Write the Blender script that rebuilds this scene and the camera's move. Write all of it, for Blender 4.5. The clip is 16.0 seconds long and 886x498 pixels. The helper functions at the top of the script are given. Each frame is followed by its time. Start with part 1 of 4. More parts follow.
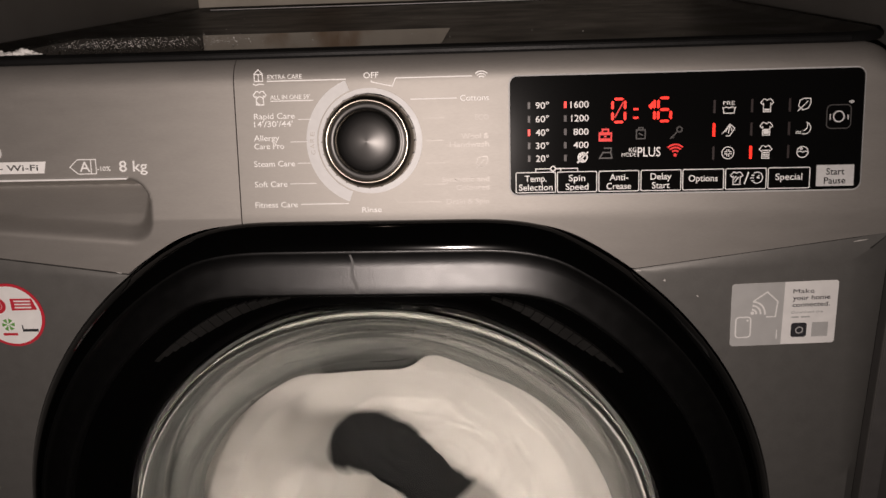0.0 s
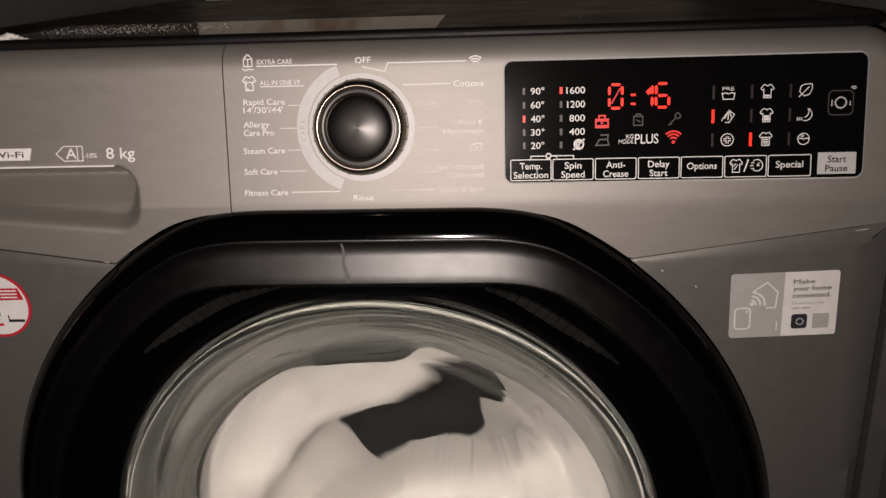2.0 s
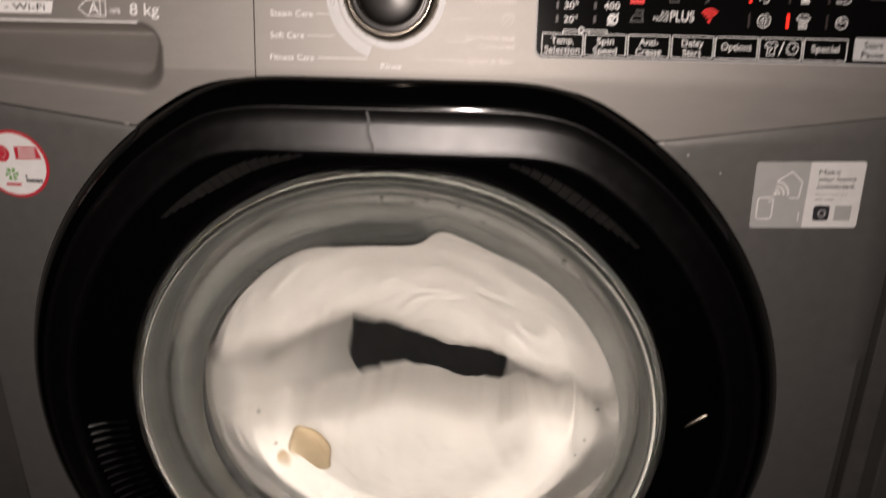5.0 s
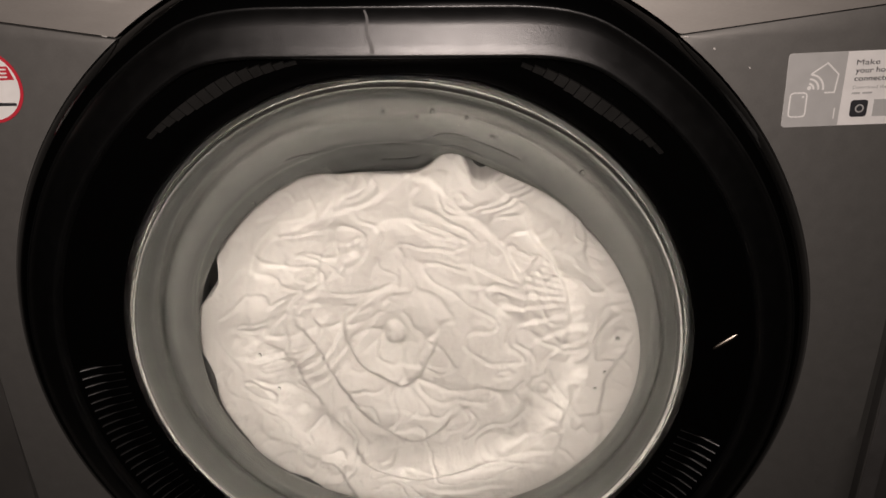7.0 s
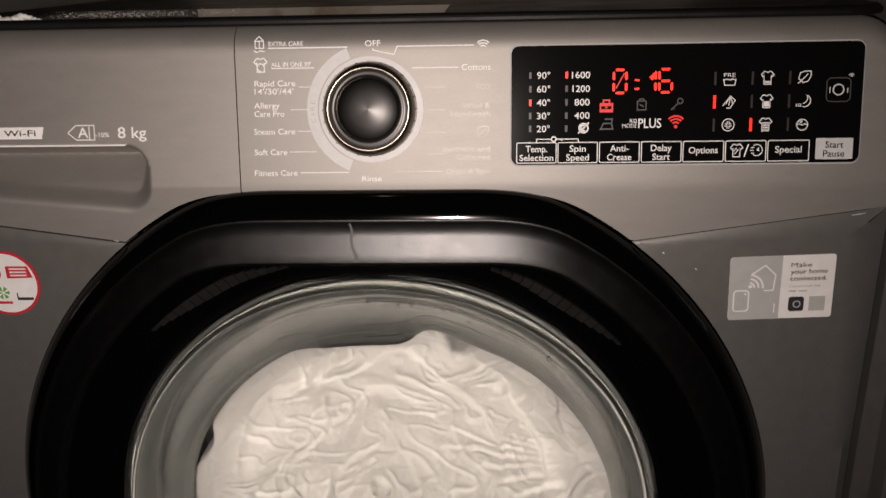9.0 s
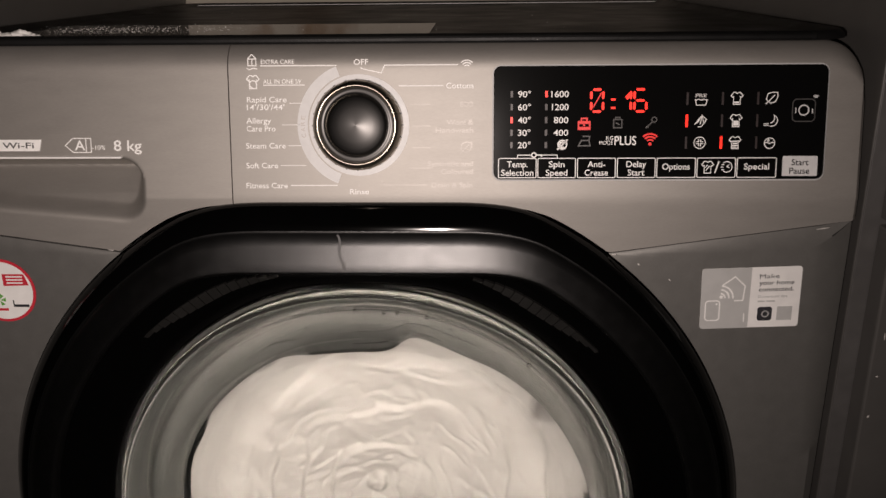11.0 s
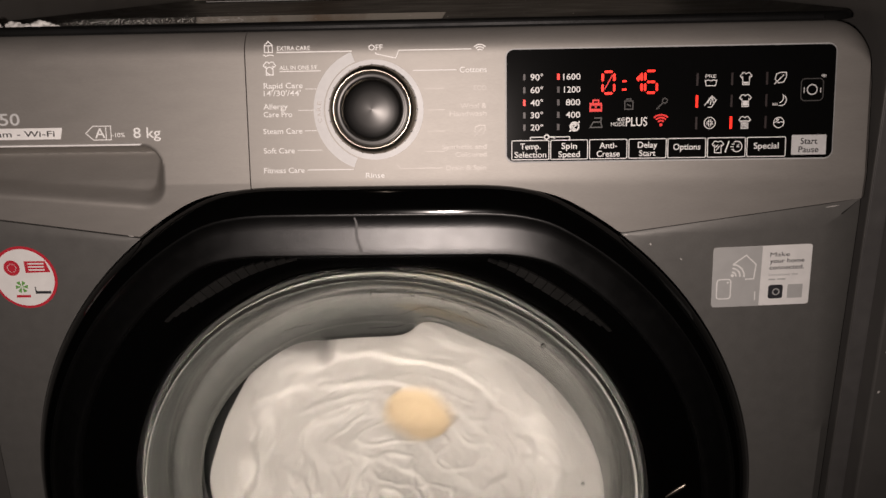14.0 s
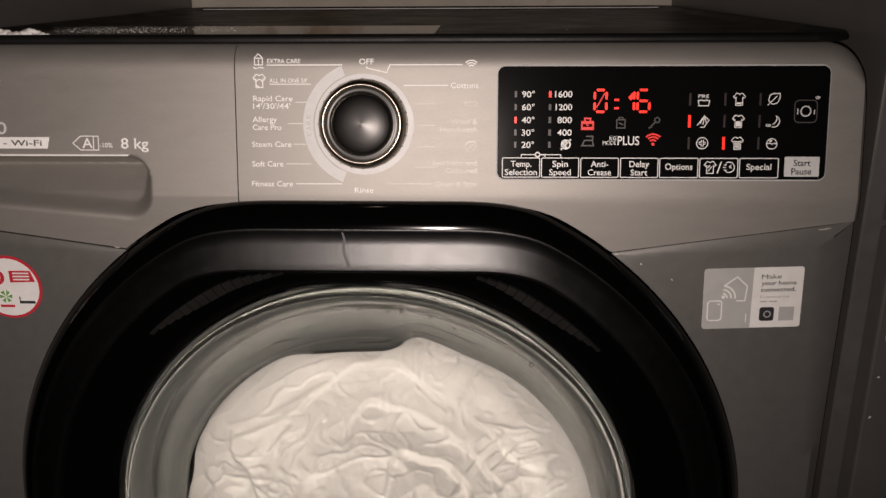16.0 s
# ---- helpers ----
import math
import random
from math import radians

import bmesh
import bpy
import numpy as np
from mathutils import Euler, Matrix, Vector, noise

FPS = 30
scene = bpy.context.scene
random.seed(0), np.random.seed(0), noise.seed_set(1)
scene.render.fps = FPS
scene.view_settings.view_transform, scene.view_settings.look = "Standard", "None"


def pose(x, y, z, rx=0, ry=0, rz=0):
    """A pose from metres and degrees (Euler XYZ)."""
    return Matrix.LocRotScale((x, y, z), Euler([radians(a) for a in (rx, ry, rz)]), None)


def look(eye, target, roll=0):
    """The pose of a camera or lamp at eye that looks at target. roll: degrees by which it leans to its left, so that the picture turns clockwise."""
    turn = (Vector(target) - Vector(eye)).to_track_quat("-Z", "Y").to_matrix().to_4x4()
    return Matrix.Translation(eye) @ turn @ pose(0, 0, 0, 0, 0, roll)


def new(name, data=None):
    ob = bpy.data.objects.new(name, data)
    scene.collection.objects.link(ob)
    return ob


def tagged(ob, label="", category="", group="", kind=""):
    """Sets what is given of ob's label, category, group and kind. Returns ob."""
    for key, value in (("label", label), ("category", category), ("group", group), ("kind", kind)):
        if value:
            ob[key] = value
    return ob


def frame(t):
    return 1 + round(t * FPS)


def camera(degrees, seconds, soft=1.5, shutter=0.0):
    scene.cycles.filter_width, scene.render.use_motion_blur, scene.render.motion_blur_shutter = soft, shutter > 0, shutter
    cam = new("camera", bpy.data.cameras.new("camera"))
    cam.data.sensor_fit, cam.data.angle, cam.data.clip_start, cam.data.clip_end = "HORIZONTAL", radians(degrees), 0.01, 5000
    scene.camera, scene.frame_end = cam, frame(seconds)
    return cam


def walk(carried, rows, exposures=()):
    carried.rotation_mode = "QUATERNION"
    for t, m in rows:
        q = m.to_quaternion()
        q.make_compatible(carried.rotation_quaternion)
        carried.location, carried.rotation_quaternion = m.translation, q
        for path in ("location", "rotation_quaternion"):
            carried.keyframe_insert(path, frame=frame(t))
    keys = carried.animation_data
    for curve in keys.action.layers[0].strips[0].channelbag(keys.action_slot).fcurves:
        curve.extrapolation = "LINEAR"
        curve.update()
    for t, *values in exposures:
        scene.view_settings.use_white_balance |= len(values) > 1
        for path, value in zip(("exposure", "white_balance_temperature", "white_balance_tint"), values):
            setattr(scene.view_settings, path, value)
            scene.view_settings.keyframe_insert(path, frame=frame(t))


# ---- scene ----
cam = camera(56.5, 16.0, shutter=0.5)
PATH = [
    (0, (0.064, -0.474, 0.902), (-0.0655, 1.407, 0.2371), -2.09),
    (0.5, (0.068, -0.478, 0.901), (-0.0664, 1.403, 0.2329), -2.41),
    (1, (0.067, -0.471, 0.9), (-0.0695, 1.407, 0.2244), -2.54),
    (1.5, (0.068, -0.465, 0.895), (-0.0701, 1.414, 0.2243), -2.41),
    (2, (0.068, -0.466, 0.894), (-0.0644, 1.413, 0.2225), -2.03),
    (2.5, (0.061, -0.465, 0.892), (-0.069, 1.411, 0.2129), -1.63),
    (3, (0.062, -0.469, 0.889), (-0.0541, 1.404, 0.1945), -1.1),
    (3.5, (0.064, -0.486, 0.885), (-0.0527, 1.384, 0.1851), -0.61),
    (4, (0.065, -0.478, 0.887), (-0.0537, 1.387, 0.1747), -0.14),
    (4.5, (0.06, -0.475, 0.885), (-0.0559, 1.376, 0.1366), 0.23),
    (5, (0.053, -0.48, 0.854), (-0.0693, 1.352, 0.0583), 0.66),
    (5.2, (0.042, -0.471, 0.849), (-0.071, 1.35, -0.111), 0.3),
    (5.5, (0.041, -0.468, 0.836), (-0.071, 1.35, -0.19), 0.1),
    (6.3, (0.042, -0.464, 0.812), (-0.069, 1.35, -0.14), -0.8),
    (7.3, (0.044, -0.462, 0.807), (-0.066, 1.35, -0.026), -1.3),
    (7.5, (0.044, -0.462, 0.819), (-0.064, 1.35, -0.011), -1.5),
    (8, (0.05, -0.472, 0.864), (-0.0619, 1.35, 0.1554), -1.68),
    (8.5, (0.051, -0.482, 0.883), (-0.0534, 1.392, 0.1907), -1.46),
    (9, (0.058, -0.48, 0.884), (-0.0472, 1.404, 0.2217), -1.25),
    (9.5, (0.052, -0.486, 0.89), (-0.0657, 1.403, 0.2425), -1.14),
    (10, (0.059, -0.482, 0.892), (-0.0328, 1.406, 0.2376), -0.83),
    (10.2, (0.064, -0.483, 0.892), (-0.0295, 1.404, 0.237), -0.78),
    (12.3, (0.051, -0.523, 0.891), (0.029, 1.382, 0.2805), -0.26),
    (12.5, (0.054, -0.516, 0.889), (-0.0006, 1.388, 0.2805), -0.48),
    (13, (0.044, -0.511, 0.888), (-0.0235, 1.389, 0.2671), -0.74),
    (13.5, (0.048, -0.507, 0.883), (-0.0215, 1.389, 0.2516), -1.02),
    (14, (0.052, -0.511, 0.883), (-0.0244, 1.383, 0.2428), -1.3),
    (14.5, (0.053, -0.506, 0.882), (-0.0197, 1.387, 0.2418), -1.49),
    (15, (0.053, -0.503, 0.881), (-0.0208, 1.393, 0.2467), -1.25),
    (15.5, (0.059, -0.504, 0.883), (-0.0126, 1.394, 0.2578), -0.78),
    (16, (0.059, -0.504, 0.887), (-0.017, 1.395, 0.2636), -0.35),
]
walk(cam, [(t, look(eye, target, roll)) for t, eye, target, roll in PATH], exposures=[(0, 0.0), (4.6, 0.0), (5.3, 0.16), (7.4, 0.16), (8.1, 0.0), (16, 0.0)])

# ---- light: the torch of the phone that films, and what it leaves in a dark room ----
world = bpy.data.worlds.new("world")
scene.world = world
world.use_nodes = True
world.node_tree.nodes["Background"].inputs[0].default_value = (1.0, 0.86, 0.7, 1)
world.node_tree.nodes["Background"].inputs[1].default_value = 0.012
scene.view_settings.exposure = 0.0
torch_data = bpy.data.lights.new("torch", "SPOT")
torch_data.energy, torch_data.color = 11.2, (1.0, 0.855, 0.79)
torch_data.shadow_soft_size, torch_data.spot_size, torch_data.spot_blend = 0.006, radians(122), 1.0
torch = new("torch", torch_data)
torch.matrix_world = look((0.016, -0.535, 0.878), (-0.075, 0.0, 0.73))


# ---- materials ----
def material(name, color, rough=0.5, metal=0.0, coat=0.0, noise_scale=60.0, mottle=0.08, bump=0.0, bump_scale=400.0, rough_var=0.08, spec=0.5, stretch=None):
    """A surface with mottling at two scales, uneven gloss and fine relief."""
    m = bpy.data.materials.new(name)
    m.use_nodes = True
    nt = m.node_tree
    p = nt.nodes["Principled BSDF"]
    p.inputs["Metallic"].default_value = metal
    p.inputs["Coat Weight"].default_value = coat
    p.inputs["Coat Roughness"].default_value = 0.12
    p.inputs["Specular IOR Level"].default_value = spec
    tc = nt.nodes.new("ShaderNodeTexCoord")
    src = tc.outputs["Object"]
    if stretch:
        mp = nt.nodes.new("ShaderNodeMapping")
        mp.inputs["Scale"].default_value = stretch
        nt.links.new(src, mp.inputs[0])
        src = mp.outputs[0]
    n1 = nt.nodes.new("ShaderNodeTexNoise")
    n1.inputs["Scale"].default_value, n1.inputs["Detail"].default_value = noise_scale, 6
    n2 = nt.nodes.new("ShaderNodeTexNoise")
    n2.inputs["Scale"].default_value, n2.inputs["Detail"].default_value = noise_scale * 0.12, 3
    nt.links.new(src, n1.inputs["Vector"])
    nt.links.new(src, n2.inputs["Vector"])
    add = nt.nodes.new("ShaderNodeMath")
    add.operation = "ADD"
    nt.links.new(n1.outputs["Fac"], add.inputs[0])
    nt.links.new(n2.outputs["Fac"], add.inputs[1])
    mr = nt.nodes.new("ShaderNodeMapRange")
    mr.inputs[1].default_value, mr.inputs[2].default_value = 0.6, 1.4
    mr.inputs[3].default_value, mr.inputs[4].default_value = 1 - mottle, 1 + mottle
    nt.links.new(add.outputs[0], mr.inputs[0])
    mix = nt.nodes.new("ShaderNodeVectorMath")
    mix.operation = "SCALE"
    mix.inputs[0].default_value = color
    nt.links.new(mr.outputs[0], mix.inputs["Scale"])
    nt.links.new(mix.outputs[0], p.inputs["Base Color"])
    rr = nt.nodes.new("ShaderNodeMapRange")
    rr.inputs[1].default_value, rr.inputs[2].default_value = 0.3, 0.7
    rr.inputs[3].default_value, rr.inputs[4].default_value = max(0.02, rough - rough_var), rough + rough_var
    nt.links.new(n2.outputs["Fac"], rr.inputs[0])
    nt.links.new(rr.outputs[0], p.inputs["Roughness"])
    if bump:
        n3 = nt.nodes.new("ShaderNodeTexNoise")
        n3.inputs["Scale"].default_value, n3.inputs["Detail"].default_value = bump_scale, 4
        nt.links.new(src, n3.inputs["Vector"])
        b = nt.nodes.new("ShaderNodeBump")
        b.inputs["Strength"].default_value, b.inputs["Distance"].default_value = bump, 0.001
        nt.links.new(n3.outputs["Fac"], b.inputs["Height"])
        nt.links.new(b.outputs[0], p.inputs["Normal"])
    return m


def glow(name, color, strength, base=(0.02, 0.01, 0.01)):
    m = material(name, base, 0.4)
    p = m.node_tree.nodes["Principled BSDF"]
    p.inputs["Emission Color"].default_value = (*color, 1)
    p.inputs["Emission Strength"].default_value = strength
    return m


def glass(name, rough=0.0, tint=(0.96, 0.98, 0.96)):
    m = bpy.data.materials.new(name)
    m.use_nodes = True
    p = m.node_tree.nodes["Principled BSDF"]
    p.inputs["Base Color"].default_value = (*tint, 1)
    p.inputs["Roughness"].default_value = rough
    p.inputs["Transmission Weight"].default_value = 1.0
    p.inputs["IOR"].default_value = 1.47
    return m


SILVER = material("anthracite_metallic_paint", (0.360, 0.342, 0.318), 0.57, 0.70, noise_scale=1400, mottle=0.06, bump=0.06, bump_scale=2400, rough_var=0.012, stretch=(0.25, 1, 1))
FRONT = material("anthracite_painted_steel", (0.205, 0.201, 0.190), 0.50, 0.6, noise_scale=900, mottle=0.06, bump=0.05, bump_scale=2000, rough_var=0.015)
GAP = material("dark_gap", (0.012, 0.012, 0.012), 0.7)
LID = material("black_textured_plastic_lid", (0.006, 0.006, 0.006), 0.46, noise_scale=200, bump=0.12, bump_scale=900, spec=0.22)
LID_GLOSS = material("black_gloss_film", (0.016, 0.016, 0.016), 0.06, noise_scale=90, rough_var=0.03, spec=0.7)
BLACK_GLOSS = material("black_gloss_plastic", (0.0012, 0.0012, 0.0012), 0.09, noise_scale=70, rough_var=0.03, spec=0.4)
BLACK_SATIN = material("black_satin_plastic", (0.0018, 0.0018, 0.0018), 0.33, noise_scale=900, mottle=0.25, bump=0.10, bump_scale=1900, rough_var=0.02, spec=0.62)
RIB = material("black_ribbed_plastic", (0.010, 0.010, 0.010), 0.24, noise_scale=100, spec=0.9)
# lit copy of the ribbed plastic: caught light is in the grey
RIB_LIT = material("ribbed_plastic_lit", (0.013, 0.0127, 0.012), 0.45, noise_scale=200, mottle=0.2)
RUBBER = material("grey_rubber", (0.104, 0.108, 0.100), 0.42, noise_scale=60, mottle=0.24, bump=0.1, bump_scale=300)
STEEL = material("drum_steel", (0.24, 0.24, 0.245), 0.38, 0.9, noise_scale=120)
GLASS = glass("porthole_glass")
CHROME = material("smoked_chrome", (0.42, 0.38, 0.32), 0.30, 1.0, noise_scale=40, rough_var=0.06)
KNOB_BLACK = material("knob_black_gloss", (0.02, 0.02, 0.021), 0.14, spec=0.7, noise_scale=60, rough_var=0.03)
SPUN = material("spun_dark_metal", (0.042, 0.041, 0.040), 0.34, 1.0, noise_scale=60, rough_var=0.05)
tangent = SPUN.node_tree.nodes.new("ShaderNodeTangent")
tangent.direction_type, tangent.axis = "RADIAL", "Z"
SPUN.node_tree.nodes["Principled BSDF"].inputs["Anisotropic"].default_value = 0.45
SPUN.node_tree.nodes["Principled BSDF"].inputs["Anisotropic Rotation"].default_value = 0.25
SPUN.node_tree.links.new(tangent.outputs[0], SPUN.node_tree.nodes["Principled BSDF"].inputs["Tangent"])
WHITE_PRINT = material("white_print", (0.92, 0.91, 0.89), 0.5, noise_scale=300)
GREY_PRINT = material("light_grey_print", (0.66, 0.66, 0.655), 0.45, 0.0, noise_scale=300)
DIM_PRINT = material("dim_grey_print", (0.075, 0.072, 0.07), 0.4)
DISPLAY = material("display_black_glass", (0.004, 0.004, 0.004), 0.12, spec=0.35, noise_scale=25, rough_var=0.06)
CABINET = material("dark_grey_cabinet_laminate", (0.080, 0.077, 0.073), 0.38, noise_scale=35, mottle=0.14, bump=0.05, bump_scale=500)
CABINET_EDGE = material("grey_edge_banding", (0.085, 0.082, 0.08), 0.45, noise_scale=90, mottle=0.2)
PLASTER = material("ageing_beige_plaster", (0.60, 0.55, 0.47), 0.85, noise_scale=30, mottle=0.15, bump=0.4, bump_scale=120)
_nt = PLASTER.node_tree
_stain = _nt.nodes.new("ShaderNodeTexNoise")
_stain.inputs["Scale"].default_value, _stain.inputs["Detail"].default_value = 11.0, 5
_edge = _nt.nodes.new("ShaderNodeMapRange")
_edge.inputs[1].default_value, _edge.inputs[2].default_value = 0.58, 0.66
_nt.links.new(_nt.nodes["Texture Coordinate"].outputs["Object"], _stain.inputs["Vector"])
_nt.links.new(_stain.outputs["Fac"], _edge.inputs[0])
_mix = _nt.nodes.new("ShaderNodeMix")
_mix.data_type = "RGBA"
_mix.inputs[7].default_value = (0.34, 0.24, 0.16, 1)
_nt.links.new(_edge.outputs[0], _mix.inputs[0])
_nt.links.new(_nt.nodes["Principled BSDF"].inputs["Base Color"].links[0].from_socket, _mix.inputs[6])
_nt.links.new(_mix.outputs[2], _nt.nodes["Principled BSDF"].inputs["Base Color"])
ROOM = material("room_paint", (0.22, 0.20, 0.18), 0.8, noise_scale=8, mottle=0.1)
FLOOR = material("grey_floor_tile", (0.22, 0.21, 0.20), 0.45, noise_scale=20, mottle=0.15)
POWDER = material("white_detergent_powder", (0.80, 0.79, 0.76), 0.9, noise_scale=500, mottle=0.12, bump=0.6, bump_scale=900)
LED_ON = glow("red_led_lit", (1.0, 0.022, 0.010), 1.7)
LED_SOFT = glow("red_symbol_lit", (1.0, 0.03, 0.025), 0.85)
LED_OFF = material("led_unlit", (0.040, 0.030, 0.030), 0.4)


# ---- building helpers ----
def part(name, bm, mat, parent=None, label="", smooth=True):
    """Links a bmesh as one mesh object under a thing or a part."""
    me = bpy.data.meshes.new(name)
    bm.normal_update()
    bm.to_mesh(me)
    bm.free()
    for poly in me.polygons:
        poly.use_smooth = smooth
    me.materials.append(mat)
    ob = new(name, me)
    if parent is not None:
        ob.parent = parent
        ob.matrix_parent_inverse = parent.matrix_world.inverted()
    if label:
        ob["label"] = label
    return ob


def thing(name, label, category, x=0.0, y=0.0, z=0.0, group=""):
    ob = new(name)
    ob.location = (x, y, z)
    ob.matrix_world = pose(x, y, z)
    ob.empty_display_size = 0.05
    return tagged(ob, label, category, group)


def box(bm, x0, x1, y0, y1, z0, z1, bevel=0.0, segments=2):
    g = bmesh.ops.create_cube(bm, size=1, matrix=Matrix.Translation(((x0 + x1) / 2, (y0 + y1) / 2, (z0 + z1) / 2)) @ Matrix.Diagonal((x1 - x0, y1 - y0, z1 - z0, 1)))
    if bevel:
        edges = list({e for v in g["verts"] for e in v.link_edges})
        bmesh.ops.bevel(bm, geom=edges, offset=bevel, segments=segments, affect="EDGES", profile=0.5)
    return bm


def loft(bm, rings, closed=True, cap=False):
    """Quads between rings of equally many points."""
    rows = [[bm.verts.new(p) for p in ring] for ring in rings]
    n = len(rows[0])
    for a, b in zip(rows, rows[1:]):
        for i in range(n if closed else n - 1):
            j = (i + 1) % n
            bm.faces.new((a[i], a[j], b[j], b[i]))
    if cap:
        bm.faces.new(rows[-1])
    return bm


def auto_sharp(ob, degrees=35):
    bm = bmesh.new()
    bm.from_mesh(ob.data)
    for e in bm.edges:
        if len(e.link_faces) == 2 and e.calc_face_angle(0) > radians(degrees):
            e.smooth = False
    bm.to_mesh(ob.data)
    bm.free()
    return ob


def smin(a, b, k):
    h = max(0.0, min(1.0, 0.5 + 0.5 * (b - a) / k))
    return b * (1 - h) + a * h - k * h * (1 - h)


CX, CZ = -0.011, 0.515          # centre of the door
DX, DZ = -0.008, 0.468          # axis of the drum, as it shows behind the seal
SLOPE = math.atan2(0.0175, 0.093)  # the control panel leans back
PZ = 0.756


def panel_y(z):
    return max(0.0, (z - PZ) * math.tan(SLOPE))


def on_panel(x, z, proud=0.0004):
    """Local x to the right, y up along the panel, z out of it."""
    m = Matrix(((1, 0, 0, x), (0, math.sin(SLOPE), -math.cos(SLOPE), panel_y(z)), (0, math.cos(SLOPE), math.sin(SLOPE), z), (0, 0, 0, 1)))
    return m @ Matrix.Translation((0, 0, proud))


def on_front(x, z, proud=0.0004, y=0.0):
    return Matrix(((1, 0, 0, x), (0, 0, -1, y), (0, 1, 0, z), (0, 0, 0, 1))) @ Matrix.Translation((0, 0, proud))


# ---- the room and the niche ----
def slab(name, x0, x1, y0, y1, z0, z1, mat, label, bevel=0.0):
    return tagged(part(name, box(bmesh.new(), x0, x1, y0, y1, z0, z1, bevel), mat, smooth=False), label, kind="structure")


slab("floor", -1.6, 1.6, -2.2, 0.75, -0.1, 0.0, FLOOR, "dark grey tiled floor of a small utility room")
slab("ceiling", -1.6, 1.6, -2.2, 0.75, 2.45, 2.55, ROOM, "plain painted ceiling")
slab("wall_south", -1.6, 1.6, -2.3, -2.2, 0, 2.45, ROOM, "plain painted wall")
slab("wall_west", -1.7, -1.6, -2.2, 0.75, 0, 2.45, ROOM, "plain painted wall")
slab("wall_east", 1.6, 1.7, -2.2, 0.75, 0, 2.45, ROOM, "plain painted wall")
wall_north = slab("wall_north", -1.6, 1.6, 0.585, 0.75, 0, 2.45, PLASTER, "stained beige plaster wall behind the washing machine")


def tall_cabinet(side):
    """A tall grey cabinet beside the niche: side panel towards it, carcass, drawer front above a door."""
    cab = thing("tall_cabinet", "dark grey laminate tall cabinet with chipped edges beside the machine", "cabinet", side * 0.6, 0.3, 0)
    x_in = side * 0.3030
    front = 0.004 if side > 0 else 0.07

    def b(x0, x1, y0, y1, z0, z1, bev=0.001):
        return box(bmesh.new(), min(x0, x1), max(x0, x1), y0, y1, z0, z1, bev)
    part("side_panel", b(x_in, x_in + side * 0.018, front, 0.58, 0.0, 2.2), CABINET, cab, smooth=False)
    part("edge_band", b(x_in + side * 0.0005, x_in + side * 0.0175, front - 0.0012, front, 0.0, 2.2, 0.0004), CABINET_EDGE, cab, "scuffed grey edge banding", smooth=False)
    part("side_panel", b(side * 0.88, side * 0.898, front, 0.58, 0.0, 2.2), CABINET, cab, smooth=False)
    part("top_panel", b(x_in + side * 0.018, side * 0.88, front, 0.58, 2.18, 2.2), CABINET, cab, smooth=False)
    part("back_panel", b(x_in + side * 0.018, side * 0.88, 0.57, 0.58, 0.0, 2.18), CABINET, cab, smooth=False)
    part("upper_door", b(x_in + side * 0.0105, side * 0.896, front - 0.020, front - 0.0015, 0.7425, 2.19, 0.0015), CABINET, cab, smooth=False)
    part("lower_door", b(x_in + side * 0.0105, side * 0.896, front - 0.020, front - 0.0015, 0.08, 0.7385, 0.0015), CABINET, cab, smooth=False)
    part("plinth", b(x_in + side * 0.02, side * 0.88, front + 0.04, front + 0.055, 0.0, 0.075), CABINET, cab, smooth=False)
    return cab


tall_cabinet(1)
tall_cabinet(-1)

# ---- washing machine ----
wm = thing("washing_machine", "anthracite front-loading washing machine with a black door ring, running", "washing machine", 0, 0.28, 0)


def arc(cx, cz, r, a0, a1, n):
    return [(cx + r * math.cos(radians(a0 + (a1 - a0) * i / n)), cz + r * math.sin(radians(a0 + (a1 - a0) * i / n))) for i in range(n + 1)]


# cabinet: sides, back and base of sheet steel
bm = bmesh.new()
W, R = 0.2985, 0.022
shell = [(-W, 0.02), (-W, 0.845 - R)] + arc(-W + R, 0.845 - R, R, 180, 90, 6) + arc(W - R, 0.845 - R, R, 90, 0, 6) + [(W, 0.845 - R), (W, 0.02)]
inner = [(x * 0.993, z - 0.002 if z > 0.4 else z) for x, z in shell]
loft(bm, [[(x, 0.03, z) for x, z in shell], [(x, 0.55, z) for x, z in shell], [(x, 0.55, z) for x, z in inner], [(x, 0.03, z) for x, z in inner]], closed=False)
part("cabinet", bm, SILVER, wm)
part("back_plate", box(bmesh.new(), -W + 0.003, W - 0.003, 0.545, 0.549, 0.03, 0.82), GAP, wm, smooth=False)
for fx in (-0.25, 0.25):
    for fy in (0.08, 0.5):
        bm = bmesh.new()
        bmesh.ops.create_cone(bm, cap_ends=True, segments=24, radius1=0.022, radius2=0.018, depth=0.02, matrix=pose(fx, fy, 0.01))
        part("foot", bm, GAP, wm)

# front: lower panel with a round opening, and the control panel above a slanting seam


def seam_z(x):
    return 0.7185 + 0.142 * max(0.0, abs(x + 0.011) - 0.15)


def ring_r(a, r, flat, k=0.012):
    """Radius of the door's outline at the angle a (from the right, upwards), cut flat above."""
    s = math.sin(a)
    return r if s < 0.3 else smin(r, flat / s, k)


N = 200
ANG = [2 * math.pi * i / N for i in range(N)]


def ring_points(r, flat, y, k=0.012):
    return [(CX + ring_r(a, r, flat, k) * math.cos(a), y, CZ + ring_r(a, r, flat, k) * math.sin(a)) for a in ANG]


HOLE_R, HOLE_FLAT = 0.258, 0.236


